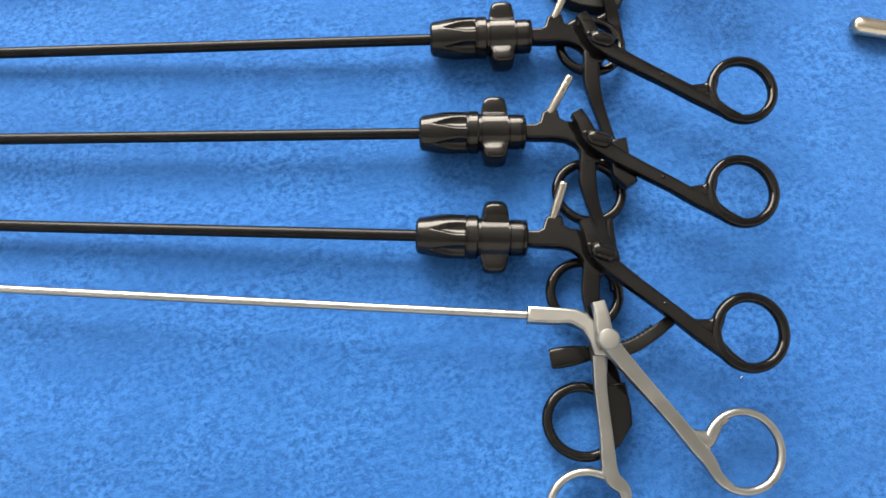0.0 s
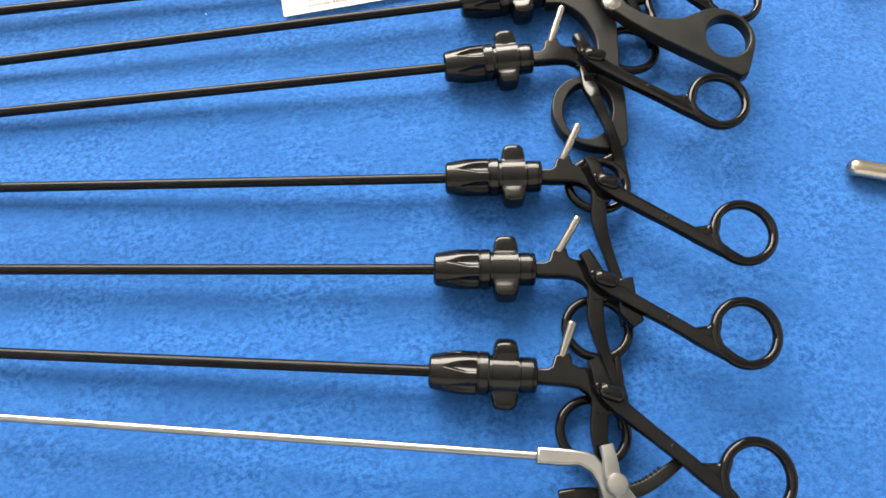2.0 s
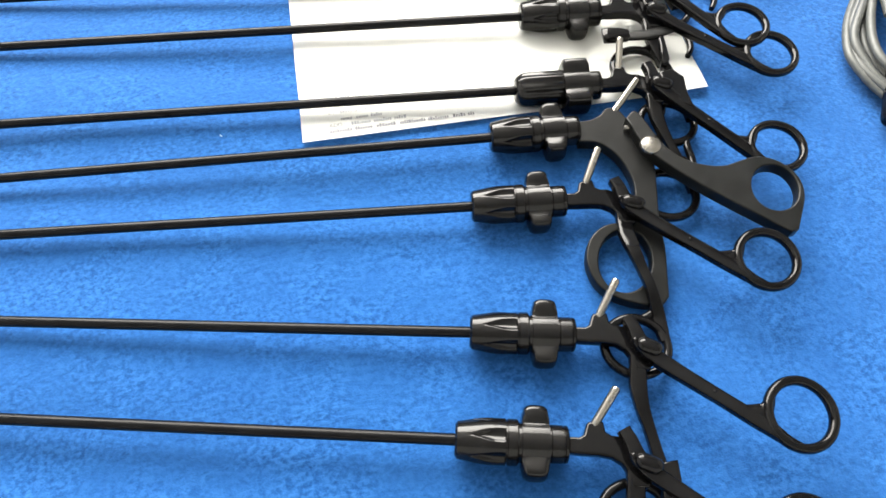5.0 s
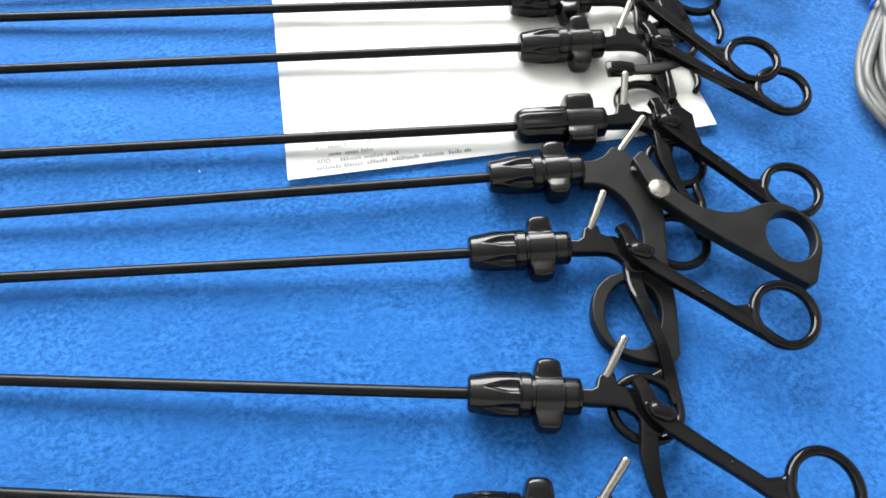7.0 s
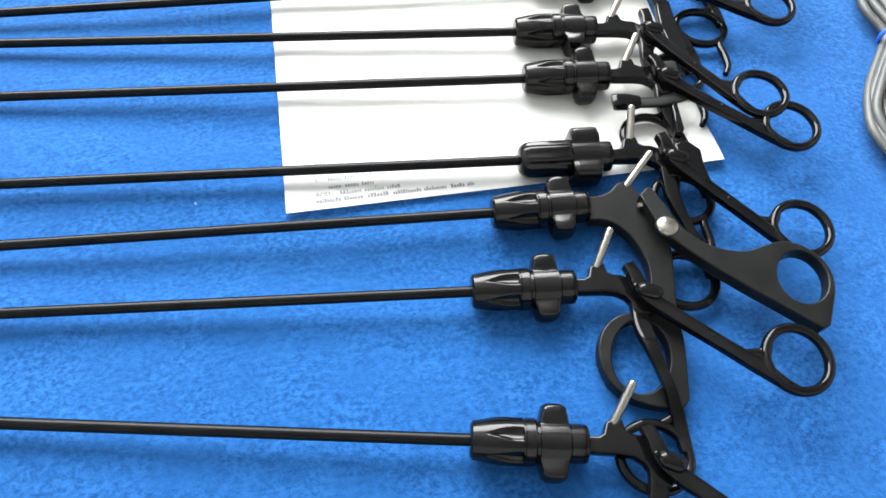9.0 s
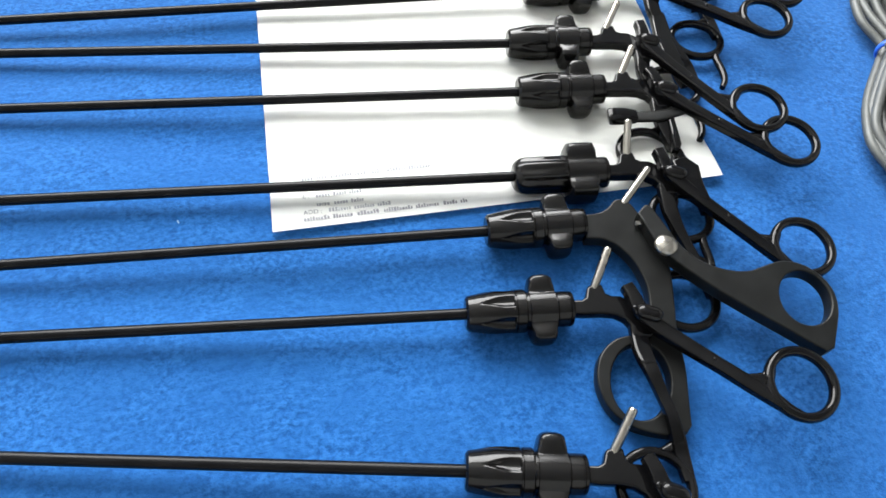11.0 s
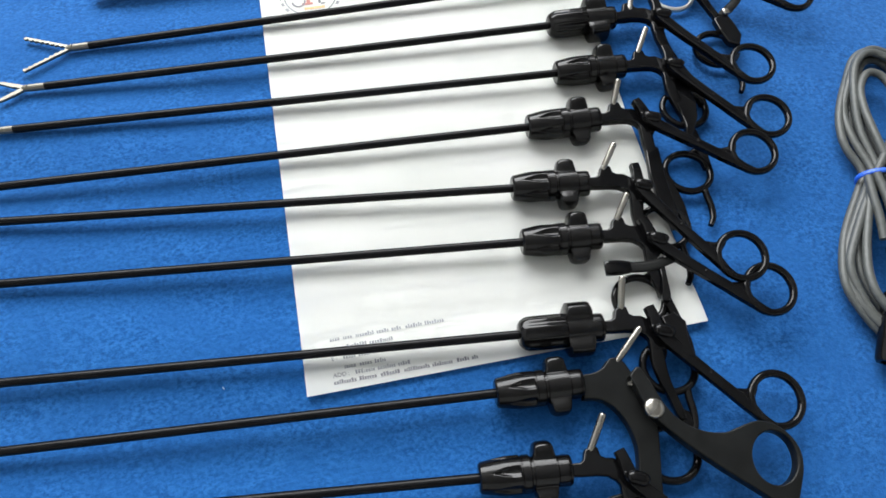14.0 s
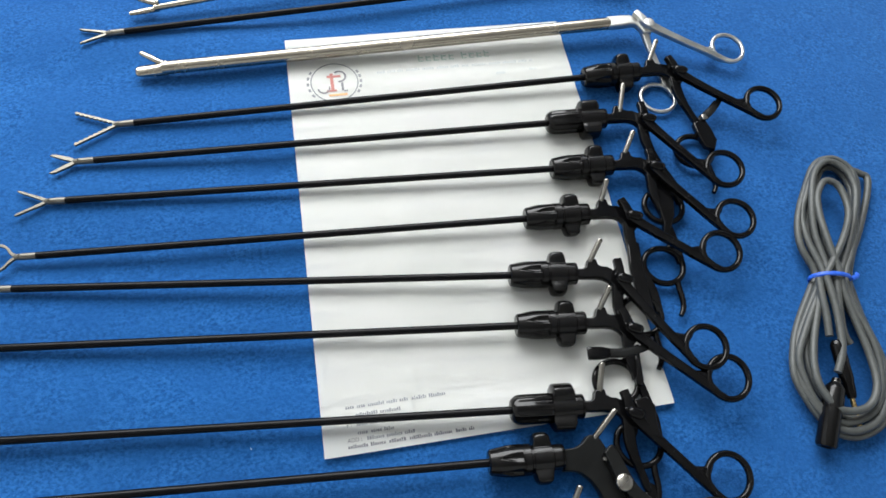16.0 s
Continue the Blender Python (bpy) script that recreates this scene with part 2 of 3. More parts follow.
def build_room():
    # unseen shell, added to close the place and bounce the window light as fill
    slab("floor", (-1.8, -2.2, -0.80), (2.3, 1.3, -0.75), FLOORING, "plain grey floor")
    slab("ceiling", (-1.8, -2.2, 1.95), (2.3, 1.3, 2.0), CEILING, "plain grey ceiling, unseen, added to bounce light and tone reflections")
    slab("wall_south", (-1.8, -2.3, -0.75), (2.3, -2.2, 1.95), PLASTER, "plain grey wall, unseen, added to close the room and bounce light")
    slab("wall_east", (2.2, -2.2, -0.75), (2.3, 1.2, 1.95), PLASTER, "plain grey wall, unseen, added to close the room and bounce light")
    slab("wall_west", (-1.8, -2.2, -0.75), (-1.7, 1.2, 1.95), PLASTER, "plain grey wall, unseen, added to close the room and bounce light")
    for name, lo, hi in (("wall_north", (-1.8, 1.2, -0.75), (-1.05, 1.3, 1.95)), ("wall_north", (0.65, 1.2, -0.75), (2.3, 1.3, 1.95)),
                         ("wall_north", (-1.05, 1.2, -0.75), (0.65, 1.3, 0.47)), ("wall_north", (-1.05, 1.2, 1.77), (0.65, 1.3, 1.95))):
        slab(name, lo, hi, PLASTER, "plain grey wall with a window opening, unseen, added round the window light", "wall")
    slab("table", (-0.78, -0.78, -0.05), (0.98, 0.88, -0.008), WOOD, "wooden table top under the blue cloth", "table")
    for x in (-0.7, 0.9):
        for y in (-0.7, 0.8):
            slab("table_leg", (x - 0.03, y - 0.03, -0.75), (x + 0.03, y + 0.03, -0.05), WOOD, "square wooden table leg", "table leg")


build_room()
build_cloth()


# ---- the instruments ----
H, FALL = 0.0082, 1.08     # a knob's axis over the cloth, and the degrees by which its shaft falls to the tip
REST = {"fall": FALL, "h": H}   # the same for the instrument being built


def up(x, z):
    """Height along the instrument's own axis for a height z over the cloth."""
    return z * MM - REST["h"] - x * MM * math.tan(radians(REST["fall"]))


def line3(pts, per=8, closed=False, flip=1):
    """Smooth line from (x, y, height, width, thickness) in millimetres."""
    return [(q[0] * MM, flip * q[1] * MM, up(q[0], q[2]), q[3] * MM, q[4] * MM) for q in catmull(pts, per, closed)]


def ring_line(cx, cy, z, r, w, t, n=40, flip=1, squeeze=1.0, turn=0.0):
    out = []
    for k in range(n):
        a = 2 * math.pi * k / n
        x, y = r * math.cos(a), r * squeeze * math.sin(a)
        c, s = math.cos(radians(turn)), math.sin(radians(turn))
        px, py = cx + c * x - s * y, cy + s * x + c * y
        out.append((px * MM, flip * py * MM, up(px, z), w * MM, t * MM))
    return out


def flute(x, th, r):
    """Six grip flutes, each pointed in front and cut square behind."""
    half = 0.30 * smooth01(0.004, 0.016, x)
    if half < 0.02 or x > 0.0192:
        return r
    a = (th + 0.06) % (math.pi / 3) - math.pi / 6
    return r - 0.0014 * max(0.0, 1 - (a / half) ** 2) * smooth01(0.004, 0.011, x)


def facet(x, th, r):
    """Ten shallow facets along a smooth knob."""
    return r - 0.0007 * (0.5 + 0.5 * math.cos(10 * th)) * smooth01(0.001, 0.005, x)


def lobes(spin, broad):
    """Two rounded wings on the turning wheel, a waist between them."""
    inner, outer = (0.46, 0.84) if broad else (0.72, 0.91)

    def shape(x, th, r):
        k = smooth01(inner, outer, abs(math.cos(th - spin)))
        waist = min(r, 0.0084)
        return waist + (r - waist) * k
    return shape


def knob(root, spin, plump):
    """The turning knob: fluted sleeve, band, lobed wheel and rear hub."""
    if plump:
        prof = [(0, 5.2), (0.6, 6.2), (1.6, 7.2), (3.2, 8.2), (5, 8.7), (12, 8.8), (23.6, 8.8), (24.2, 8.3)]
    else:
        prof = [(0, 6.0), (0.4, 6.5)]
        prof += [(0.9 * k, 6.5 + 2.35 * smooth01(-9, 14, 0.9 * k) ** 1.4) for k in range(1, 22)]
        prof += [(19.3, 8.9), (19.5, 8.3), (20.0, 8.3), (20.2, 8.8), (23.6, 8.8), (24.2, 8.3)]
    bm = lathe(bmesh.new(), mm(prof), 80 if plump else 144, facet if plump else flute)
    part("front_sleeve", bm, KNOB, root)
    part("band", lathe(bmesh.new(), mm([(24.0, 7.0), (24.3, 7.6), (25.4, 7.6), (26.1, 7.0)]), 40), KNOB, root)
    wide, tall, square = (6.6, 14.0, 7.0) if plump else (5.2, 14.4, 3.4)
    wheel = [(30.7 - wide, 7.4)]
    for k in range(13):
        u = -0.995 + 1.99 * k / 12
        wheel.append((30.7 + wide * u, 8.3 + (tall - 8.3) * (1 - abs(u) ** square) ** (1 / square)))
    wheel.append((30.7 + wide, 7.4))
    part("rotation_wheel", lathe(bmesh.new(), mm(wheel), 96, lobes(spin, plump)), KNOB, root)
    hub = [(35.2, 6.6), (35.5, 6.9), (36.6, 6.9), (36.9, 7.2), (41.2, 7.2), (41.4, 6.8), (41.8, 6.8), (42.0, 7.2), (43.0, 7.0), (43.4, 6.4)]
    part("rear_hub", lathe(bmesh.new(), mm(hub), 40), KNOB, root)


def shaft_and_tip(root, length, r, mat, tip, jaws=(18, -18)):
    part("shaft", lathe(bmesh.new(), mm([(-length, r - 0.1), (-length + 1, r), (0.8, r)]), 20), mat, root)
    if not tip:
        return
    end = -length
    part("jaw_base", lathe(bmesh.new(), mm([(end - 13, 1.3), (end - 12, 1.9), (end - 8, 2.15), (end + 0.2, 2.2)]), 18), JAWMETAL, root)
    part("jaw_pin", lathe(bmesh.new(), mm([(0, 0.9), (0.4, 0.9)]), 12, None, ((end - 10) * MM, 0, 0.002)), JAWMETAL, root)
    for a in jaws:
        sg = 1 if a > 0 else -1
        if tip == "serrated":
            pts, n = [], 9
            for i in range(n + 1):
                pts.append((-3.3 * i, 1.5 - 0.02 * i))
            low = []
            for i in range(n, -1, -1):
                low += [(-3.3 * i - 0.6, -0.2), (-3.3 * i + 0.6, -1.1)]
            out = pts + low
        elif tip == "scissors":
            out = [(2, 1.2), (-6, 1.7), (-14, 1.6), (-17, 0.8), (-18, -0.4), (-8, -1.2), (2, -1.2)]
        elif tip == "loop":
            out = [tuple(q) for q in catmull([(2, 1), (-4, 1.8), (-9, 4.4), (-14, 4.6), (-18, 2.2), (-19, -1.0), (-17.3, -1.4), (-16, 1.0), (-13, 2.9), (-9, 2.6), (-4, -0.3), (2, -1)], 5)]
        else:
            out = [tuple(q) for q in catmull([(2, 1.1), (-5, 1.4), (-13, 1.0), (-19, 0.8), (-21, -0.1), (-18, -0.7), (-8, -0.8), (2, -1.1)], 4)]
        out = [(x * MM, sg * y * MM) for x, y in out]
        if sg > 0:
            out.reverse()
        ob = part("jaw", plate(out, -0.0009, 0.0009, edge=0.0003), JAWMETAL, root)
        ob.matrix_local = pose((end - 11) * MM, 0, 0, 0, 0, -a)


def grip(root, spread, flip, coat, thin, px, py, ring_z=4.0, low=(64, -67), spur=True, ring=12.6, arm=62.7, gauge=1.0, lift=0.0, top=13.6, ring_top=14.0):
    """Neck side of a ring grip: fixed handle with lower ring, and the moving handle about its pivot."""
    g = gauge
    lx, ly = low
    k = ring
    pts = [(px - 1.4, py + 5, 9.8, 6.4 * g, 5.0 * g), (px - 1.8, py - 6, 9.6, 6.8 * g, 4.6 * g), (px - 2.3, py - 14, 9.0 + lift * 0.5, 6.8 * g, 4.2 * g), (px - 1.2, py - 22, 8 + lift, 5.6 * g, 4.0 * g),
           (px + 1.2, py - 30, 6.4 + lift, 4.6 * g, 3.8 * g), (px + 3.6 + (lx + k - px - 6.6) * 0.7, py - 39, 5.4 + lift, 4.6 * g, 3.8 * g), (lx + k - 1.3, ly + 17, 4.8 + lift * 0.5, 5.4 * g, 3.8 * g), (lx + k - 0.4, ly + 11, ring_z, 5.6 * g, 4.0 * g),
           (lx + k, ly + 1, ring_z, 4.4 * g, 4.0 * g)]
    sh = lx + k - px - 6.6
    for at, share in ((2, 0.1), (3, 0.25), (4, 0.45)):
        pts[at] = (pts[at][0] + share * sh, *pts[at][1:])
    if thin < 1:
        pts = [(px - 2.4, py + 1, 12.5, 5.8, 4.6), (px - 1.3, py - 5, 11, 5.6, 4.2), (px - 0.6, py - 16.5, 9, 4.6, 3.6), (px + 1.7, py - 32.5, 6.6, 4.8, 3.4), (px + 3.6, py - 46, 5, 5.6, 3.2),
               (lx + k - 1.0, ly + 8, ring_z, 4.6, 3.2), (lx + k, ly + 1, ring_z, 3.0, 3.2)]
    fixed = part("fixed_handle", sweep(bmesh.new(), line3(pts, 8, False, flip), False, 28, 6.5), coat, root)
    part("finger_ring", sweep(bmesh.new(), ring_line(lx, ly, ring_z, k, 3.9 * thin, 4.4 * thin, 44, flip, 1.06, 80), True, 14, 2.3), coat, fixed)
    if thin == 1:
        web = [(lx + k - 1, ly + 15, ring_z + 0.4, 4.2 * g, 3.6 * g), (lx + k - 5, ly + 13.2, ring_z, 3.6 * g, 3.6 * g), (lx + k - 9, ly + 12, ring_z, 2.6 * g, 3.2 * g)]
        part("ring_web", sweep(bmesh.new(), line3(web, 6, False, flip), False, 12, 2.4), coat, fixed)
    if spur:
        sp = [(lx + 7.0, ly - 10.4, ring_z, 3.6, 3.6), (lx + 6.6, ly - 16, ring_z, 3.8, 3.6), (lx + 7.0, ly - 23, ring_z, 3.8, 3.6), (lx + 6.0, ly - 30, ring_z, 3.6, 3.6), (lx + 3.0, ly - 35, ring_z, 3.0, 3.2)]
        part("finger_spur", sweep(bmesh.new(), line3(sp, 7, False, flip), False, 14, 2.3), coat, fixed)
    # moving handle, laid out along +x from its pivot and then turned
    def local(p):
        return [(q[0] * MM, flip * q[1] * MM, q[2] * MM, q[3] * MM, q[4] * MM) for q in p]
    drop = ring_top - top
    bar = [(-10.5, 9.6, 1.6, 5.0 * g, 4.6 * g), (-6.5, 6.2, 1.6, 5.4 * g, 5.0 * g), (-2, 1.6, 1.2, 6.4 * g, 5.2 * g), (4, -0.9, 0.6, 6.4 * g, 5.0 * g), (18, -3.7, 0.22 * drop, 5.8 * g, 4.6 * g),
           (34, -6.7, 0.5 * drop, 5.4 * g, 4.3 * g), (arm - 16, -9.2, 0.78 * drop, 5.6 * g, 4.2 * g), (arm - 9, -10.6, 0.93 * drop, 5.2 * g, 4.2 * g), (arm - 3, -12.2 * ring / 12.6, drop, 3.8 * g, 3.9 * g), (arm + 3, -12.6 * ring / 12.6, drop, 2.6 * g, 3.4 * g)]
    mov = part("moving_handle", sweep(bmesh.new(), local(catmull(bar, 8)), False, 28, 6.5), coat, root)
    rl = []
    for i in range(46):
        a = 2 * math.pi * i / 46
        rl.append((arm + ring * math.cos(a), ring * 1.05 * math.sin(a), drop - 0.05 * ring * math.cos(a), 3.9 * thin, 4.5 * thin))
    part("thumb_ring", sweep(bmesh.new(), local(rl), True, 14, 2.3), coat, mov)
    fil = [(arm - 21, -7.6, 0.72 * drop, 3.0 * g, 3.6 * g), (arm - 16.5, -6.6, 0.84 * drop, 5.6 * g, 3.8 * g), (arm - 13, -5.0, 0.93 * drop, 6.6 * g, 3.8 * g), (arm - 12.0, -1.4, drop, 4.6 * g, 3.8 * g), (arm - 11.9, 2.4, drop, 3.2 * g, 3.8 * g), (arm - 10.6, 6.0, drop, 2.2 * g, 3.6 * g)]
    part("ring_web", sweep(bmesh.new(), local(catmull(fil, 6)), False, 12, 2.4), coat, mov)
    if thin == 1:
        rv = bmesh.new()
        ball(rv, (30 * MM, flip * -5.6 * MM, (0.43 * drop + 2.3) * MM), 0.0008, 0.5, 12, 6)
        part("rivet", rv, coat, mov)
    mov.matrix_local = pose(px * MM, flip * py * MM, up(px, top), 0, 0, flip * spread)
    return fixed, mov


def neck_plate(root, coat, flip):
    out = [(42.5, 2.6), (47.5, 2.6), (49.4, 3.6), (50.6, 7.6), (51.4, 8.6), (56.4, 9.2), (57.2, 8.6), (57.9, 5.0), (60, 3.8), (63.5, 3.5), (67, 1.4), (71, -2.4), (74, -7.5),
           (74.5, -12), (72.5, -15), (66.8, -15), (65.9, -10.4), (63.6, -6.8), (60, -4.6), (55, -3.9), (48, -3.8), (42.5, -3.4)]
    out = [(x * MM, flip * y * MM) for x, y in out]
    if flip < 0:
        out.reverse()
    return part("neck", plate(out, -0.0027, 0.0027, edge=0.0009), coat, root)


def electrode_pin(root, base, tip, flip=1, r=1.75):
    bm = bmesh.new()
    (x0, y0), (x1, y1) = base, tip
    pts = [(x0 + (x1 - x0) * s, y0 + (y1 - y0) * s, 10.2 + 7.2 * s, 2 * r * w, 2 * r * w) for s, w in ((0, 1), (0.04, 1), (0.93, 1), (0.97, 0.93), (1, 0.7))]
    sweep(bm, [(q[0] * MM, flip * q[1] * MM, up(q[0], q[2]), q[3] * MM, q[4] * MM) for q in pts], False, 16)
    return part("electrode_pin", bm, PIN, root, "bright steel electrode pin")


def pivot(root, coat, px, py, flip, screw=None):
    bm = bmesh.new()
    sweep(bm, line3([(px - 1.4, py + 1.2, 15.9, 5.0, 4.8), (px - 0.4, py + 0.8, 16.2, 6.8, 6.4), (px + 4.6, py - 1.0, 16.0, 6.8, 6.4), (px + 5.8, py - 1.6, 15.6, 5.0, 4.6)], 5, False, flip), False, 16)
    part("pivot_knuckle", bm, coat, root)
    bm = bmesh.new()
    ball(bm, ((px - 3.4) * MM, flip * (py + 2.4) * MM, up(px, 17.2)), 0.0013, 0.7, 14, 8)
    part("pivot_screw", bm, screw or COAT, root)


def place(root, x, y, turn, h=H):
    root.matrix_world = pose(x * MM, y * MM, h, 0, 0, turn) @ pose(0, 0, 0, 0, -REST["fall"], 0)


def ratchet_arc(root, start, end, bow, zs, ze, w=5.2, block=True):
    """Toothed arc from the moving handle across the fixed one, with a finger latch at its end."""
    (x0, y0), (x1, y1) = start, end
    mx, my = (x0 + x1) / 2 + bow[0], (y0 + y1) / 2 + bow[1]
    pts = [(x0, y0, zs, w * 0.8, 1.8), (mx, my, (zs + ze) / 2, w, 2.0), (x1, y1, ze, w, 2.0)]
    arc = part("ratchet_arc", sweep(bmesh.new(), line3(pts, 12), False, 12, 5.0), MATT, root, "grey-black toothed ratchet arc")
    bm = bmesh.new()
    ln = line3(pts, 12)
    for a, b in zip(ln[6:-3], ln[7:-2]):
        p = (Vector(a[:3]) + Vector(b[:3])) / 2
        d = (Vector(b[:3]) - Vector(a[:3])).normalized()
        side = Vector((-d.y, d.x, 0))
        m = Matrix.Translation(p + side * (-w * 0.5 * MM)) @ Matrix.Rotation(math.atan2(d.y, d.x) + 0.6, 4, "Z") @ Matrix.Diagonal((0.0011, 0.0011, 0.0018, 1))
        bmesh.ops.create_cube(bm, size=1, matrix=m)
    part("ratchet_teeth", bm, MATT, arc, "", False)
    if block:
        dx, dy = x1 - mx, y1 - my
        n = math.hypot(dx, dy)
        dx, dy = dx / n, dy / n
        lat = [(x1 - dx * 3, y1 - dy * 3, ze + 0.6, 6.0, 4.6), (x1 + dx * 3, y1 + dy * 3, ze + 1.0, 7.6, 5.4), (x1 + dx * 9, y1 + dy * 9, ze + 1.0, 7.8, 5.4), (x1 + dx * 10.5, y1 + dy * 10.5, ze + 0.8, 7.0, 4.6)]
        part("ratchet_latch", sweep(bmesh.new(), line3(lat, 5), False, 16, 4.5), COAT, root, "black ratchet latch with a squared finger tab")


def side_latch(root, pts, z0, z1):
    out = mm(pts)
    part("ratchet_release", plate(out, z0 * MM, z1 * MM, edge=0.0008), COAT, root, "black ratchet release lever")


def forceps(name, label, x, y, turn, spread, length=308, tip="fine", jaws=(18, -18), spin=0.0, plump=False, coat=None, flip=1,
            pin=((53.6, 7.5), (62.3, 25)), low=(64, -67), ring_z=4.0, category="surgical instrument", spur=True, lift=0.0, arm=62.7, ring_top=14.0):
    coat = coat or COAT
    REST.update(fall=FALL, h=H)
    root = tagged(new(name), label, category, "black laparoscopic instruments in a row")
    knob(root, spin, plump)
    shaft_and_tip(root, length, 2.35, SLEEVE, tip, jaws)
    neck_plate(root, coat, flip)
    grip(root, spread, flip, coat, 1.0, 70, -7.5, ring_z, low, spur, arm=arm, lift=lift, ring_top=ring_top)
    pivot(root, coat, 70, -7, flip)
    if pin:
        electrode_pin(root, *pin, flip)
    place(root, x, y, turn)
    return root


def silver_instrument(name, label, x, y, ang, spread, length, r, tip, flip=1, low=(24.5, -68), ring=12.6, arm=62.0, tube=None, h=0.0123, steel_mat=None):
    root = tagged(new(name), label, "surgical instrument")
    body = steel_mat or SATIN
    mat = tube or body
    REST.update(fall=ang[1], h=0.0123)
    part("shaft", lathe(bmesh.new(), mm([(-length, r * 0.96), (-length + 1, r), (1.2, r)]), 28), mat, root, "plain steel tube shaft")
    w = max(3.1, r + 0.2)
    out = [(0, w), (12, w), (18.5, w - 0.4), (22, 1.6), (26, -2.5), (29.5, -8), (31, -14), (24.6, -14), (23, -8.6), (20.4, -4.8), (16, -w + 0.6), (10, -w), (0, -w)]
    out = [(a * MM, flip * b * MM) for a, b in out]
    if flip < 0:
        out.reverse()
    part("neck", plate(out, -0.0029, 0.0029, edge=0.0011), body, root)
    grip(root, spread, flip, body, 0.78, 28.4, -8.9, 3.6, low, False, ring, arm, 0.96, top=16.5, ring_top=7.0)
    bm = lathe(bmesh.new(), mm([(-1.5, 4.0), (1.6, 4.0), (2.1, 3.6), (2.3, 2.6)]), 28)
    scr = part("pivot_screw", bm, body, root, "broad flat steel pivot screw")
    scr.matrix_local = pose(29 * MM, flip * -8.6 * MM, up(29, 18.4), 0, -90, 0)
    if tip == "claw":
        low_jaw = [(-length * 1.0 + 3, 0, 8.6, 2 * r, 2 * r), (-length - 4, 0, 7.8, 2 * r, r * 1.6), (-length - 16, 0, 7.4, 1.8 * r, r * 1.1), (-length - 18, 0, 7.4, 1.3 * r, r * 0.8)]
        part("lower_jaw", sweep(bmesh.new(), [(q[0] * MM, q[1] * MM, -0.0012, q[3] * MM, q[4] * MM) for q in catmull(low_jaw, 5)], False, 18), mat, root, "fixed scooped jaw")
        up_jaw = [(-length + 4, 2.2, 0.8, 3.4, 3.0), (-length - 2, 5.0, 1.4, 4.0, 3.4), (-length - 7, 8.4, 2.0, 4.4, 3.6), (-length - 12.5, 12.4, 2.4, 4.0, 3.2), (-length - 14, 13.4, 2.4, 3.0, 2.4)]
        part("upper_jaw", sweep(bmesh.new(), [tuple(v * MM for v in q) for q in catmull(up_jaw, 5)], False, 16), mat, root, "open hinged jaw")
        part("jaw_pin", ball(bmesh.new(), ((-length + 3) * MM, 0.0022, 0.003), 0.0016, 0.8, 14, 8), mat, root)
    place(root, x, y, ang[0], h)
    return root


DESC = "black laparoscopic {} with fluted knob and ring handles on {}"
fine, blue = "grasper", "blue fleece"
i1 = forceps("laparoscopic_grasper", "black laparoscopic grasper with toothed ratchet arc between its ring handles", 36.0, -199.7, -14.9, -27.7, 308, arm=61.7, ring_top=15.5, pin=((53.6, 8), (57.3, 20.9)), spin=0.35, low=(64.4, -69.2), spur=False)
ratchet_arc(i1, (99.7, -29.6), (62.3, -45.4), (1.5, -4.2), 10.5, 8.5)
side_latch(i1, [(73.2, -55.9), (80.2, -54.5), (82.1, -64.0), (82.1, -70.0), (77.0, -77.9), (72.0, -77.9)], -6.9, -2.4)
i2 = forceps("laparoscopic_grasper", "black laparoscopic grasper with a ratchet release beside its pivot", 47.0, -156.8, -12.7, -21.7, 308, arm=60.4, ring_top=16, pin=((53.6, 7.5), (62.1, 21.1)), spin=0.05, low=(64.3, -67.2), spur=False)
side_latch(i2, [(76.5, -6.1), (84.0, -4.5), (84.9, -15.7), (86.9, -23.7), (82.3, -26.7), (77.4, -20.6)], -0.9, 4.1)
i3 = forceps("laparoscopic_grasper", DESC.format(fine, blue), 61.2, -114.4, -11.6, -24.2, 308, arm=62.0, ring_top=16.5, pin=((53.6, 7.5), (61.2, 22.2)), spin=0.15, low=(63.2, -70.4))
i4 = forceps("laparoscopic_grasper", DESC.format("grasper", "blue fleece"), 73.6, -54.2, -6.2, -30.2, 308, arm=62.5, ring_top=15.5, pin=((53.6, 7.5), (61.3, 23.1)), spin=0.2, low=(63.4, -70.4), spur=False, lift=5.0, ring_z=4.6)
i6 = forceps("laparoscopic_scissors", "black laparoscopic instrument with a plump smooth knob and ratchet release", 108.8, 9.8, -5.5, -36.2, 308, arm=63.6, ring_top=9.5, pin=((54.5, 7.9), (56.7, 23.5)), spin=0.25, plump=True, low=(64.8, -64.5), spur=False)
side_latch(i6, [(72.6, 0.9), (79.6, 2.8), (84.6, -2.8), (83.9, -11.8), (84.8, -21.8), (79.3, -19.7), (74.5, -9.7)], 1.1, 6.1)
i7 = forceps("laparoscopic_grasper", "black laparoscopic grasper with ratchet arc and latch, lying over white paper", 123.0, 60.0, -5.8, -30.0, 308, arm=63.7, ring_top=12.4, pin=((53.4, 7.7), (60.6, 20.8)), spin=0.3, low=(65.3, -73.8), ring_z=4.6)
ratchet_arc(i7, (81.0, -17.0), (51.5, -20.6), (0, -2), 12, 11.0)
side_latch(i7, [(70.4, -20.0), (73.6, -21.7), (73.2, -37.8), (71.5, -41.0), (68.4, -40.3), (70.2, -28.1)], -2.0, 2.4)
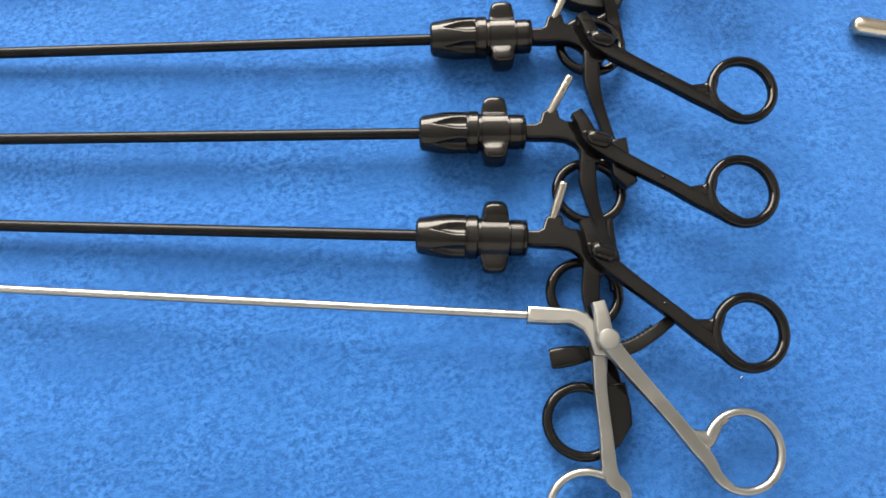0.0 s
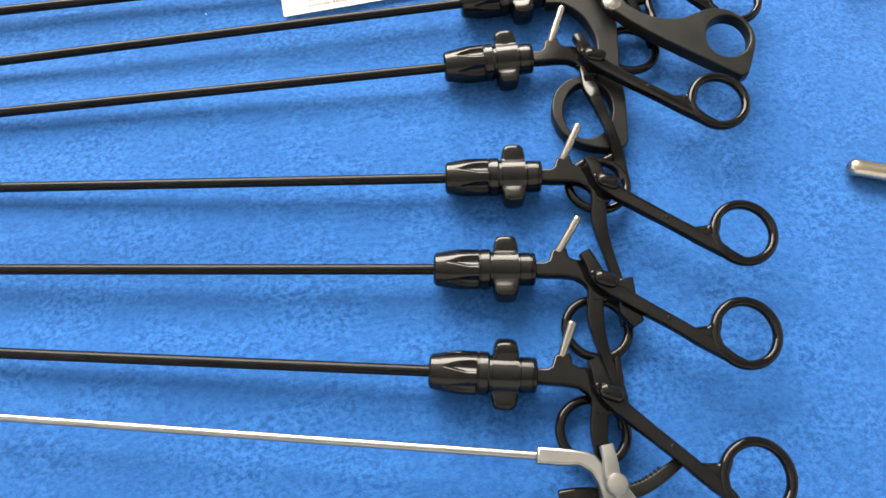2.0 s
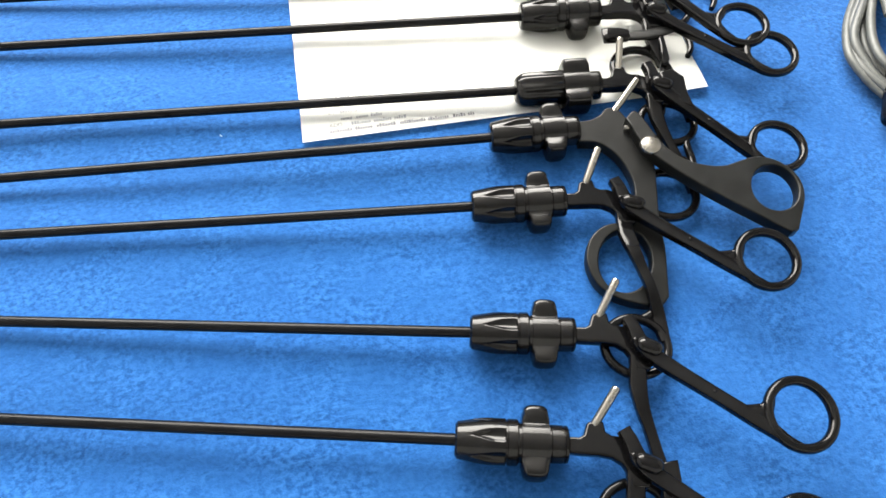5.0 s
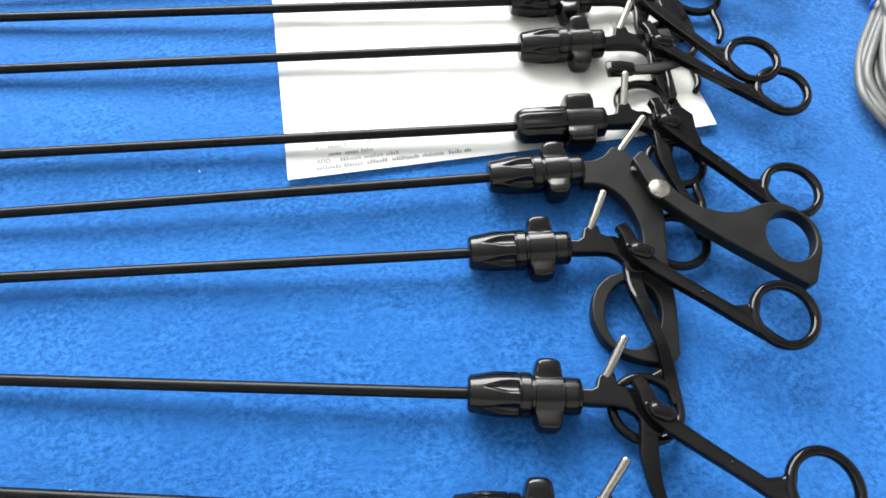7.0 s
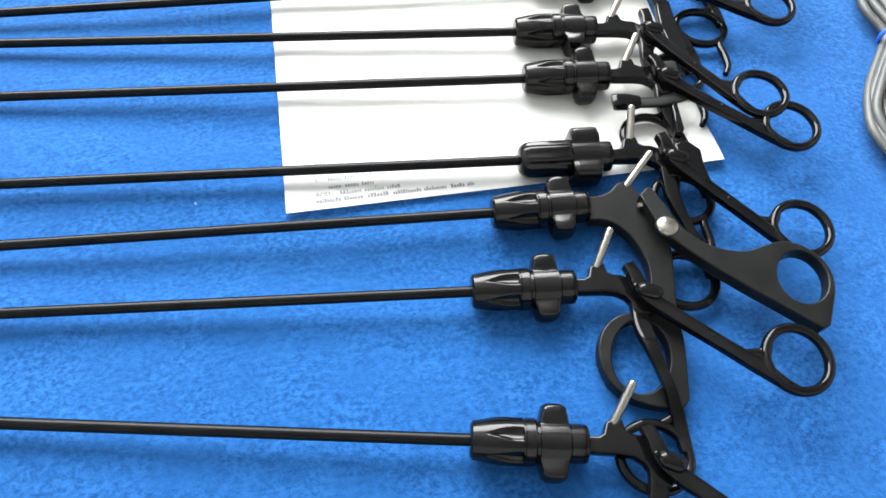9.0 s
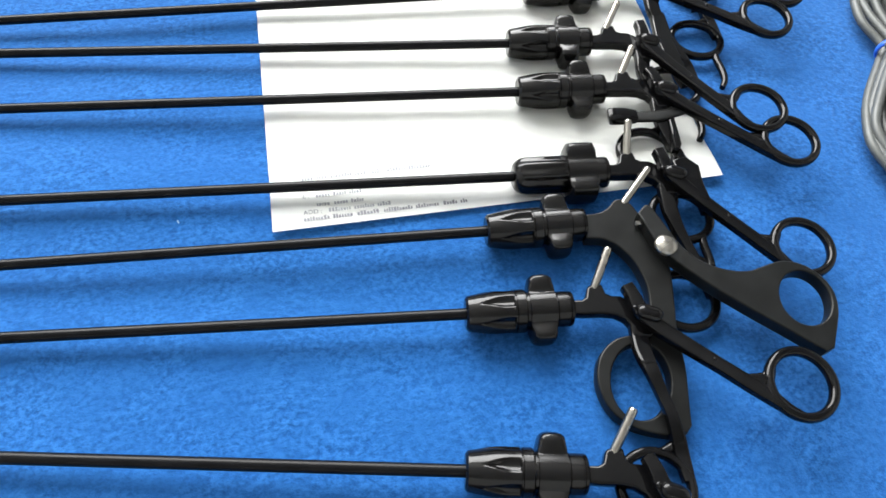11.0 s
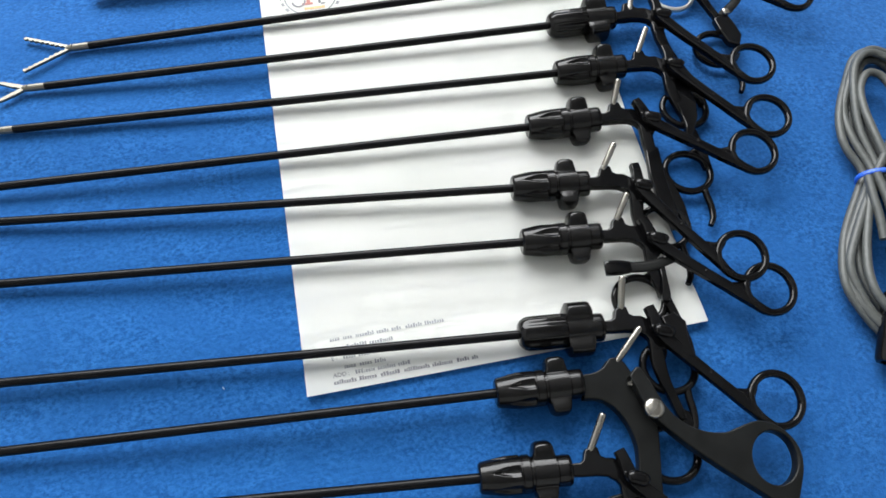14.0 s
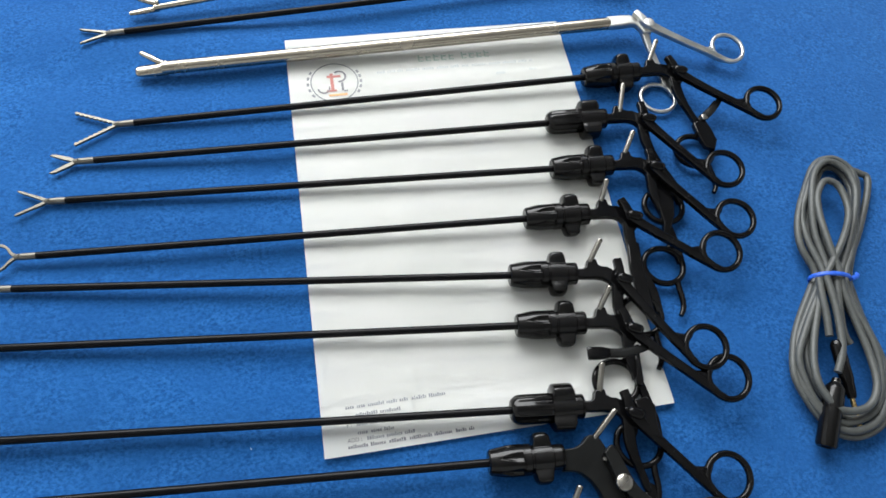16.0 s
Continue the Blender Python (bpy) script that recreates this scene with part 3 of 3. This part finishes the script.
i8 = forceps("laparoscopic_grasper", DESC.format(fine, "white paper"), 125.9, 93.5, -6.4, -44.7, 301, tip="fine", arm=64.3, ring_top=14.5, pin=((52.6, 7), (60.4, 20.6)), spin=0.1, low=(60.0, -69.4))
i9 = forceps("laparoscopic_babcock", "black laparoscopic forceps with an open looped steel jaw", 144.6, 132.0, -2.9, -28.2, 306, tip="loop", jaws=(22, -22), arm=61.6, ring_top=14, pin=((53.6, 7.5), (58.6, 21.1)), spin=0.4, low=(64.3, -72.2))
side_latch(i9, [(65.5, -19.7), (72.7, -24.4), (71.6, -42.4), (71.7, -62.5), (71.3, -75.5), (66.4, -76.7), (63.5, -59.9), (62.6, -41.9)], -3.0, 1.0)
i10 = forceps("laparoscopic_dissector", "black laparoscopic dissector with slim open steel jaws", 171.5, 167.6, -3.1, -42.6, 318, tip="fine", jaws=(24, -26), arm=63.0, ring_top=14, pin=((53.6, 7.5), (61.2, 21.7)), spin=0.35, low=(63.1, -76.1))
i11 = forceps("laparoscopic_scissors", "black laparoscopic scissors with short open steel blades", 177.1, 205.0, -1.5, -44.6, 307, tip="scissors", jaws=(20, -26), arm=63.9, ring_top=14, pin=((54.5, 3), (60.4, 23.6)), spin=0.25, plump=True, low=(68.7, -71.9), spur=False)
side_latch(i11, [(61.3, -54.4), (70.3, -52.2), (74.5, -61.1), (74.8, -71.1), (72.1, -82.1), (64.4, -95.3), (60.4, -95.5), (63.2, -86.4), (62.9, -74.4), (61.6, -63.4)], -4.9, 0.4)
i12 = forceps("laparoscopic_grasper", "black laparoscopic grasper with wide-open serrated steel jaws and ratchet", 213.8, 242.1, 0.3, -32.0, 319, tip="serrated", jaws=(24, -26), arm=65.8, ring_top=14, pin=((53.6, 7.5), (61.8, 22.0)), spin=0.3, low=(66.5, -70.0))
ratchet_arc(i12, (99.3, -30.2), (77.1, -47.9), (0.6, -1.0), 10, 8, 5.0, False)
side_latch(i12, [(70.5, -50), (80, -46.5), (82.5, -56), (83.5, -66), (79, -74), (73, -70), (71, -60)], -4.4, 0.2)
part("ratchet_clip", box(bmesh.new(), (0.0775, -0.0490, 0.0002), (0.0818, -0.0445, 0.0022), 0.0007), PIN, i12, "small bright steel ratchet clip")
i13 = forceps("laparoscopic_grasper", "black laparoscopic instrument lying beyond the steel tube forceps", 236.5, 341.0, 3.1, -24, 350, spin=0.1, flip=-1, pin=None)


def plate_grip_instrument():
    """The instrument with broad flat plate handles and a domed pivot screw."""
    root = tagged(new("laparoscopic_clip_applier"), "black laparoscopic instrument with broad flat plate handles and silver pivot screw", "surgical instrument", "black laparoscopic instruments in a row")
    REST.update(fall=FALL, h=H)
    knob(root, 0.1, False)
    shaft_and_tip(root, 308, 2.35, SLEEVE, "fine")

    outer = catmull([(42.5, 4.6), (50, 5.2), (56, 7.4), (61, 11.6), (66.5, 10.0), (70.5, 2.6), (74.5, -5.5), (77, -14), (77.6, -24), (75.8, -38), (73.8, -52), (73.5, -66), (71.5, -80), (70.2, -89)], 5)
    corner = [np.array(q, float) for q in [(67.4, -92), (62, -92.4)]]
    inner = catmull([(55, -91), (46, -88), (38.5, -81), (35.6, -70), (38.5, -59.5), (45.5, -53.2), (54, -51.4), (60.4, -49.2), (64, -43), (65.6, -35), (65.4, -28), (62.8, -19.4), (58, -12.4), (51, -8.2), (42.5, -7.2)], 5)
    hole = [(52.6 + 12.0 * math.cos(a) + 2.0 * math.sin(a), -70.5 + 15.2 * math.sin(a)) for a in np.linspace(0, 2 * math.pi, 48, endpoint=False)]
    fixed = part("fixed_handle", plate(mm([(q[0] - 1.8 * smooth01(46, 60, q[0]), q[1]) for q in outer + corner + inner]), -0.0040, 0.0028, (mm(hole),), 0.0007), MATT, root, "satin black plate handle with a rounded finger hole")
    fixed.matrix_local = pose(0, 0, 0, 3.0, 0.6, -1.2)
    electrode_pin(root, (62.2, 8.0), (76.2, 22.6))
    out = catmull([(66.5, 1.5), (72, 5.6), (75.8, 0), (79.5, -9), (83.4, -16.8), (88.7, -22.5), (95, -26.5), (102.8, -29), (110, -29.6), (115.6, -28.4), (122, -26.8), (129, -26.2), (137, -29), (143, -35), (145.4, -42), (144, -50), (139.5, -58.5)], 5)
    tail = [np.array(q, float) for q in [(135.5, -65.5), (131.5, -66.8)]]
    back = catmull([(126, -62.8), (118, -56.5), (104, -46), (90, -34.6), (80, -25), (73, -17), (70.2, -10), (68.4, -4)], 5)
    hole2 = [(131.2 + 11.6 * math.cos(a) + 1.2 * math.sin(a), -43.4 + 12.2 * math.sin(a)) for a in np.linspace(0, 2 * math.pi, 48, endpoint=False)]

    def shift(pts):
        return [(73.0 + (q[0] - 75) * 0.91, q[1] - 1.5) for q in pts]
    moving = part("moving_handle", plate(mm(shift(out + tail + back)), 0.0004, 0.0074, (mm(shift(hole2)),), 0.0007), MATT, root, "satin black plate handle with a round thumb hole")
    moving.matrix_local = pose(0, 0, 0.0002, 0.5, -0.2, -0.6)
    bm = lathe(bmesh.new(), mm([(-0.5, 5.0), (0.6, 5.0), (1.4, 4.4), (2.0, 3.0), (2.3, 1.2)]), 28)
    s = part("pivot_screw", bm, PIN, root, "domed silver pivot screw")
    s.matrix_local = pose(73.4 * MM, -17.3 * MM, 0.0070, 0, -88, 0)
    bm = bmesh.new()
    sweep(bm, line3([(64.5, -3.6, 13.6, 2.2, 2.2), (71.5, -5.0, 13.8, 2.2, 2.2)], 3), False, 12)
    part("limit_pin", bm, PIN, root, "small steel limit pin")
    place(root, 90.2, -17.1, -4.4)


plate_grip_instrument()
silver_instrument("needle_forceps", "slim satin steel forceps with ring handle, lying on blue fleece", 68.9, -241.4, (-16.3, 1.2), -35.0, 300, 1.6, "", low=(24.5, -68), ring=13.4, h=0.0145, steel_mat=BRUSHED)
silver_instrument("claw_forceps", "thick polished steel tube forceps with open claw jaw", 244.8, 288.2, (0.8, 1.25), -19.3, 331, 4.6, "claw", low=(22.7, -67), ring=12.4, arm=66.0, tube=TUBE, h=0.0115)
silver_instrument("slim_claw_forceps", "slim polished steel forceps with a small open jaw", 190.0, 376.0, (7.4, 1.5), -19.3, 284, 2.3, "claw", flip=-1, tube=TUBE)


def steel_rod():
    bm = lathe(bmesh.new(), mm([(0, 1.6), (0.5, 2.8), (1.6, 3.7), (4, 4.2), (110, 4.2), (111, 3.8)]), 32)
    ob = part("steel_tube", bm, TUBE)
    tagged(ob, "polished steel tube with a rounded end on blue fleece", "tube")
    ob.matrix_world = pose(0.2455, -0.1462, 0.0042, 0, 0, -24)


steel_rod()


# ---- the letterhead ----
PAPER_W, PAPER_H = 0.21, 0.304


def paper_z(x, y):
    w = 0.5 + 0.5 * math.sin(y * 175 + 1.5 * noise.noise((x * 6, y * 8, 2.0)))
    lift = 0.0022 * smooth01(0.17, 0.21, x) * smooth01(0.06, 0.0, y) + 0.0012 * smooth01(0.03, 0.0, y)
    return 0.0003 + 0.0008 * w * smooth01(0.0, 0.03, y) * (0.35 + 0.65 * smooth01(0.0, 0.1, x)) + lift


def build_paper():
    bm = bmesh.new()
    nx, ny = 60, 110
    top = [[bm.verts.new((PAPER_W * i / nx, PAPER_H * j / ny, paper_z(PAPER_W * i / nx, PAPER_H * j / ny))) for i in range(nx + 1)] for j in range(ny + 1)]
    for r0, r1 in zip(top, top[1:]):
        for i in range(nx):
            bm.faces.new((r0[i], r0[i + 1], r1[i + 1], r1[i]))
    bmesh.ops.solidify(bm, geom=bm.faces[:], thickness=0.00015)
    ob = part("letterhead_paper", bm, PAPER)
    return tagged(ob, "white printed letterhead sheet under the instruments, slightly wavy", "paper")


def on_paper(bm):
    """Lay a flat mesh onto the sheet."""
    for v in bm.verts:
        v.co.z = paper_z(v.co.x, v.co.y) + 0.00022 + v.co.z
    return bm


def strip(bm, x0, x1, y0, y1):
    n = max(1, int((x1 - x0) / 0.003))
    rows = [[bm.verts.new((x0 + (x1 - x0) * i / n, y, 0)) for i in range(n + 1)] for y in (y0, y1)]
    for i in range(n):
        bm.faces.new((rows[0][i], rows[0][i + 1], rows[1][i + 1], rows[1][i]))


def text_bars(sheet, x0, x1, y, h, mat, seed, name="printed_line"):
    """A line of writing as small bars, word by word."""
    rng = random.Random(seed)
    bm = bmesh.new()
    x = x0
    while x < x1 - 0.002:
        w = min(rng.uniform(0.004, 0.013), x1 - x)
        c = x
        while c < x + w - 0.0005:
            cw = rng.uniform(0.0007, 0.0012) * h / 0.0022
            tall = h * rng.choice((0.72, 0.72, 1.0))
            strip(bm, c, min(c + cw, x + w), y, y + tall)
            c += cw + 0.00035 * h / 0.0022
        x += w + 0.0016
    part(name, on_paper(bm), mat, sheet, "", False)


def letters(sheet, body, x, y, size, mat):
    cu = bpy.data.curves.new("letters", "FONT")
    cu.body, cu.size = body, size
    ob = bpy.data.objects.new("letters", cu)
    me = bpy.data.meshes.new_from_object(ob)
    bpy.data.objects.remove(ob)
    bm = bmesh.new()
    bm.from_mesh(me)
    for v in bm.verts:
        v.co.x, v.co.y, v.co.z = v.co.x + x, v.co.y + y, 0
    part("printed_letters", on_paper(bm), mat, sheet, "", False)


def ring_strip(bm, cx, cy, r0, r1, a0=0, a1=360, n=72, sy=1.0):
    a = [radians(a0 + (a1 - a0) * i / n) for i in range(n + 1)]
    rows = [[bm.verts.new((cx + r * math.cos(t), cy + sy * r * math.sin(t), 0)) for t in a] for r in (r0, r1)]
    for i in range(n):
        bm.faces.new((rows[0][i], rows[0][i + 1], rows[1][i + 1], rows[1][i]))


sheet = build_paper()
text_bars(sheet, 0.0145, 0.074, 0.0262, 0.0021, INK, 1)
text_bars(sheet, 0.020, 0.047, 0.0212, 0.0021, INK, 2)
letters(sheet, "E :", 0.0140, 0.0158, 0.0031, INK)
text_bars(sheet, 0.020, 0.0412, 0.0158, 0.0021, INK, 3)
text_bars(sheet, 0.020, 0.0435, 0.0108, 0.0021, INK, 4)
letters(sheet, "ADD :", 0.0138, 0.0070, 0.0031, INK_DARK)
text_bars(sheet, 0.0250, 0.0530, 0.0070, 0.0021, INK, 5)
text_bars(sheet, 0.0138, 0.0870, 0.0034, 0.0021, INK_DARK, 6)
for i in range(9):
    bm = bmesh.new()
    x0 = 0.096 + i * 0.0058 + (0.004 if i > 4 else 0)
    strip(bm, x0, x0 + 0.0012, 0.2745, 0.2795 + 0.0012 * (i in (0, 2, 5, 8)))
    strip(bm, x0 + 0.0012, x0 + 0.0040, 0.2778, 0.2790)
    strip(bm, x0 + 0.0012, x0 + 0.0038, 0.2745, 0.2755)
    part("heading_mark", on_paper(bm), INK_SOFT, sheet, "", False)
text_bars(sheet, 0.064, 0.182, 0.2665, 0.0026, INK_PALE, 8)
text_bars(sheet, 0.152, 0.160, 0.2570, 0.0020, INK_PALE, 9)
text_bars(sheet, 0.178, 0.184, 0.2585, 0.0020, INK_PALE, 10)


def emblem():
    cx, cy = 0.0325, 0.2620
    bm = bmesh.new()
    ring_strip(bm, cx, cy, 0.0164, 0.0173)
    part("emblem_ring", on_paper(bm), INK, sheet, "thin dark printed ring", False)
    bm = bmesh.new()
    strip(bm, cx - 0.0030, cx - 0.0006, cy - 0.0075, cy + 0.0080)
    strip(bm, cx - 0.0052, cx + 0.0048, cy + 0.0040, cy + 0.0062)
    strip(bm, cx - 0.0060, cx + 0.0010, cy - 0.0084, cy - 0.0066)
    part("emblem_bars", on_paper(bm), INK_RED, sheet, "faded red printed bars", False)
    bm = bmesh.new()
    ring_strip(bm, cx + 0.0036, cy + 0.0048, 0.0040, 0.0054, -100, 130, 30)
    ring_strip(bm, cx - 0.0080, cy - 0.0050, 0.0034, 0.0046, 180, 380, 24)
    strip(bm, cx + 0.0046, cx + 0.0062, cy - 0.0080, cy - 0.0010)
    strip(bm, cx + 0.0062, cx + 0.0088, cy - 0.0090, cy - 0.0078)
    part("emblem_curves", on_paper(bm), INK_DARK, sheet, "dark printed curves", False)
    bm = bmesh.new()
    strip(bm, cx - 0.0050, cx + 0.0082, cy - 0.0122, cy - 0.0104)
    part("emblem_caption", on_paper(bm), INK_ORANGE, sheet, "faded orange printed bar", False)
    bm = bmesh.new()
    for a in (150, 166, 182, 198, 214, 330, 344, 358, 12, 26):
        ring_strip(bm, cx, cy, 0.0182, 0.0200, a - 4, a + 4, 4)
    part("emblem_marks", on_paper(bm), INK, sheet, "small printed marks round the ring", False)


emblem()


# ---- the coiled cable ----
def cable_hank():
    root = tagged(new("cable_hank"), "coiled grey electric cable bound with a blue tie", "cable")
    ca, cb = (345.0, 61.5), radians(69)

    def w(a, b, z):
        return (ca[0] + a * math.cos(cb) + b * math.sin(cb), ca[1] + a * math.sin(cb) - b * math.cos(cb), z)

    def strand(pts, closed=False, r=2.35):
        ln = [(q[0] * MM, q[1] * MM, q[2] * MM, 2 * r * MM, 2 * r * MM) for q in catmull([w(*p) for p in pts], 9, closed)]
        return part("cable_loop", sweep(bmesh.new(), ln, closed, 14), CABLE, root)
    for turn in (
            [(2.3, -14.8, 6), (18.1, -24.1, 6), (33.2, -26.7, 6), (50, -24.6, 6), (69.3, -19.1, 6), (90.1, -12.1, 6), (98.5, -1.4, 6), (96.5, 10.1, 6), (88.6, 17.4, 6), (76.3, 18.9, 6), (53.7, 15.8, 6), (32, 12.3, 6), (6.9, 8.1, 6), (-8.9, 8.8, 6), (-28.8, 18.5, 6), (-50.2, 26.8, 6), (-74.2, 28.5, 6), (-91.2, 23.2, 6), (-102, 9.2, 6), (-102.9, -4.4, 6), (-95.5, -15.8, 6), (-84.2, -25.5, 6), (-71.5, -31.5, 6), (-53.1, -31, 6), (-34.3, -26.5, 6), (-9.5, -17.8, 6)],
            [(1.7, -8.1, 10), (29.8, -15.7, 10), (55.7, -18.2, 10), (79.2, -15.4, 10), (91.7, -5.2, 10), (87.8, 7, 10), (74.2, 13.3, 10), (54.5, 12.3, 10), (28, 7.4, 10), (4, 0.6, 10), (-9.6, 1.5, 10), (-24.7, 9.5, 10), (-43.6, 18.9, 10), (-67.8, 22.8, 10), (-86.5, 16.1, 10), (-96.8, -2.5, 10), (-89.6, -17, 10), (-78.5, -24.5, 10), (-62.3, -29.7, 10), (-42.5, -25.5, 10), (-16.4, -16.2, 10)],
            [(1.6, -2.8, 13), (21.6, -9.4, 13), (43.2, -14.4, 13), (60.3, -14.6, 13), (73.2, -8.8, 13), (72.3, 0.1, 13), (61.5, 5.3, 13), (47.9, 6.2, 13), (28.7, 0.8, 13), (8.4, -7.5, 13), (-9.4, -14.6, 13), (-28.8, -17.9, 13), (-50.5, -21.3, 13), (-67.9, -22.1, 13), (-81.4, -18, 13), (-91, -6.8, 13), (-85.8, 9.4, 13), (-71.3, 16.6, 13), (-51.7, 14.5, 13), (-29, 6.8, 13), (-11.2, 0, 13)],
            [(8.5, 9.6, 3), (28.7, 14.7, 3), (47, 20.5, 3), (73.8, 26.3, 3), (89.4, 27.8, 3), (92.6, 22.3, 3), (94.4, 13, 3), (94.2, 1.3, 3), (87.8, -6.9, 3), (70.5, -13.1, 3), (49.7, -16.9, 3), (26.7, -15.6, 3), (3.6, -8.9, 3), (-15.3, -13.4, 3), (-39.4, -20.2, 3), (-62.3, -24.3, 3), (-82.7, -18.6, 3), (-95.4, -7.3, 3), (-97.9, 8.7, 3), (-87.5, 21.8, 3), (-68.8, 28.6, 3), (-46.1, 26.3, 3), (-26.9, 17.8, 3), (-3.8, 11.1, 3)],
            [(1.6, -11.3, 8), (24.9, -20.3, 8), (44.1, -23.3, 8), (62.6, -19.7, 8), (84.4, -13.1, 8), (95.6, -3.5, 8), (93.6, 8, 8), (85.3, 14.4, 8), (68.6, 15.4, 8), (42.8, 12.5, 8), (21.1, 9, 8), (5.4, 4.3, 8), (-11, 6.3, 8), (-27, 14.7, 8), (-46.6, 22.2, 8), (-70.8, 26.1, 8), (-89.1, 20.3, 8), (-99.9, 6.2, 8), (-100.5, -6.4, 8), (-92.7, -16.9, 8), (-81.1, -25.6, 8), (-66.7, -30.1, 8), (-48.9, -28.4, 8), (-27.1, -21.7, 8), (-8.4, -15, 8)],
            [(5.5, -1, 5.5), (30.5, -8.5, 5.5), (52.5, -12.6, 5.5), (70.8, -12.2, 5.5), (88.2, -6, 5.5), (91.2, 4.6, 5.5), (78.6, 13.7, 5.5), (58.4, 14, 5.5), (36.4, 9.6, 5.5), (17.7, 2.8, 5.5), (3.5, -3.5, 5.5), (-17.8, 7.9, 5.5), (-37.9, 19.9, 5.5), (-62.1, 23.8, 5.5), (-79.7, 19.9, 5.5), (-92.1, 4.3, 5.5), (-84.2, -11.6, 5.5), (-70.4, -20.1, 5.5), (-54.4, -23, 5.5), (-32.3, -18.7, 5.5), (-11.4, -11.7, 5.5)],):
        strand([(p[0], p[1], max(2.5, p[2] + 1.2 * math.sin(0.06 * p[0] + p[2]))) for p in turn], True)
    strand([(-4.9, -14.2, 17), (-23.4, -9.2, 17), (-42.5, -6.2, 16.5), (-55.2, -5.6, 16), (-67.9, -8.2, 14.5)])
    strand([(-6.3, -17.9, 15), (-19.6, -16.1, 15), (-31.5, -13.6, 14.5), (-44.7, -11.8, 13.5)])
    strand([(-2.6, -5.4, 14), (-25.3, -3.1, 12), (-39.1, 0, 10), (-44.9, 4.4, 9)])
    # tie
    bm = bmesh.new()
    ln = []
    for k in range(30):
        a = 2 * math.pi * k / 30
        p = w(-1.6 + 2.0 * math.cos(a), -6.9 + 13.0 * math.cos(a), 0)
        ln.append((p[0] * MM, p[1] * MM, (8.6 + 9.4 * math.sin(a)) * MM, 0.0028, 0.0028))
    pos = [Vector(q[:3]) for q in ln]
    axis = Vector((math.cos(cb), math.sin(cb), 0))
    rows = []
    for i, p in enumerate(pos):
        t = (pos[(i + 1) % 30] - pos[i - 1]).normalized()
        nrm = t.cross(axis).normalized()
        rows.append([bm.verts.new(p + axis * (0.0016 * math.cos(a)) + nrm * (0.0009 * math.sin(a))) for a in np.linspace(0, 2 * math.pi, 10, endpoint=False)])
    for i in range(30):
        for k in range(10):
            bm.faces.new((rows[i][k], rows[i][(k + 1) % 10], rows[(i + 1) % 30][(k + 1) % 10], rows[(i + 1) % 30][k]))
    tie = part("tie", bm, TIE, root, "thin bright blue plastic tie")
    e0, e1, e2 = w(-0.6, 5.1, 14), w(1.4, 8.1, 14.5), w(4.4, 9.5, 13)
    part("tie_end", sweep(bmesh.new(), [(q[0] * MM, q[1] * MM, q[2] * MM, 0.003, 0.0016) for q in (e0, e1, e2)], False, 10, 3), TIE, tie)
    # plugs
    m = look((0.31, -0.005, 0.013), (0.295, -0.034, 0.008)) @ pose(0, 0, 0, 0, 90, 0)
    bm = lathe(bmesh.new(), mm([(-3, 2.4), (-1, 2.8), (0, 3.2), (2, 5.2), (4, 5.9), (15, 6.1), (15.4, 5.7), (16.2, 5.7), (16.6, 6.1), (38, 6.1), (39.4, 5.4), (39.6, 3.4), (37, 3.2)]), 28)
    plug = part("plug", bm, KNOB, root, "black moulded cylindrical plug")
    plug.matrix_local = m
    bm = lathe(bmesh.new(), mm([(-0.6, 3.0), (0.8, 3.3), (1.6, 3.0)]), 20)
    part("plug_collar", bm, PIN, plug, "small bright metal collar")
    m2 = look((0.32, 0.001, 0.011), (0.32, -0.037, 0.004)) @ pose(0, 0, 0, 0, 90, 0)
    body2 = part("jack_body", lathe(bmesh.new(), mm([(-20, 2.4), (-18, 3.8), (-16, 4.2), (4, 4.2), (6, 3.8), (14, 3.2), (16, 2.4)]), 24), KNOB, root, "black moulded jack body")
    body2.matrix_local = m2
    part("jack_pin", lathe(bmesh.new(), mm([(16, 1.5), (24, 1.5), (24.4, 1.1), (25, 1.1), (25.4, 1.5), (33.6, 1.5), (35, 1.8), (37, 1.4), (38.6, 0.5)]), 18), GOLD, body2, "slim gilt metal jack pin")


cable_hank()


# ---- lint on the cloth ----
def lint():
    rng = random.Random(11)
    bm = bmesh.new()
    for _ in range(7):
        x, y = rng.uniform(-0.14, 0.40), rng.uniform(-0.32, 0.33)
        if 0 < x < 0.21 and y > 0:
            continue
        a, ln, w = rng.uniform(0, 3.1), rng.uniform(0.0004, 0.0008), 0.0004
        z = cloth_z(x, y) + 0.0006
        pts = [(x + ln * s * math.cos(a) + 0.0004 * s * s, y + ln * s * math.sin(a), z, w, w * 0.8) for s in (-1, -0.3, 0.4, 1)]
        sweep(bm, pts, False, 6)
    tagged(part("lint", bm, plain("pale_lint", (0.30, 0.38, 0.5), 0.9)), "pale lint specks scattered on the blue fleece", "lint", kind="stuff")


lint()
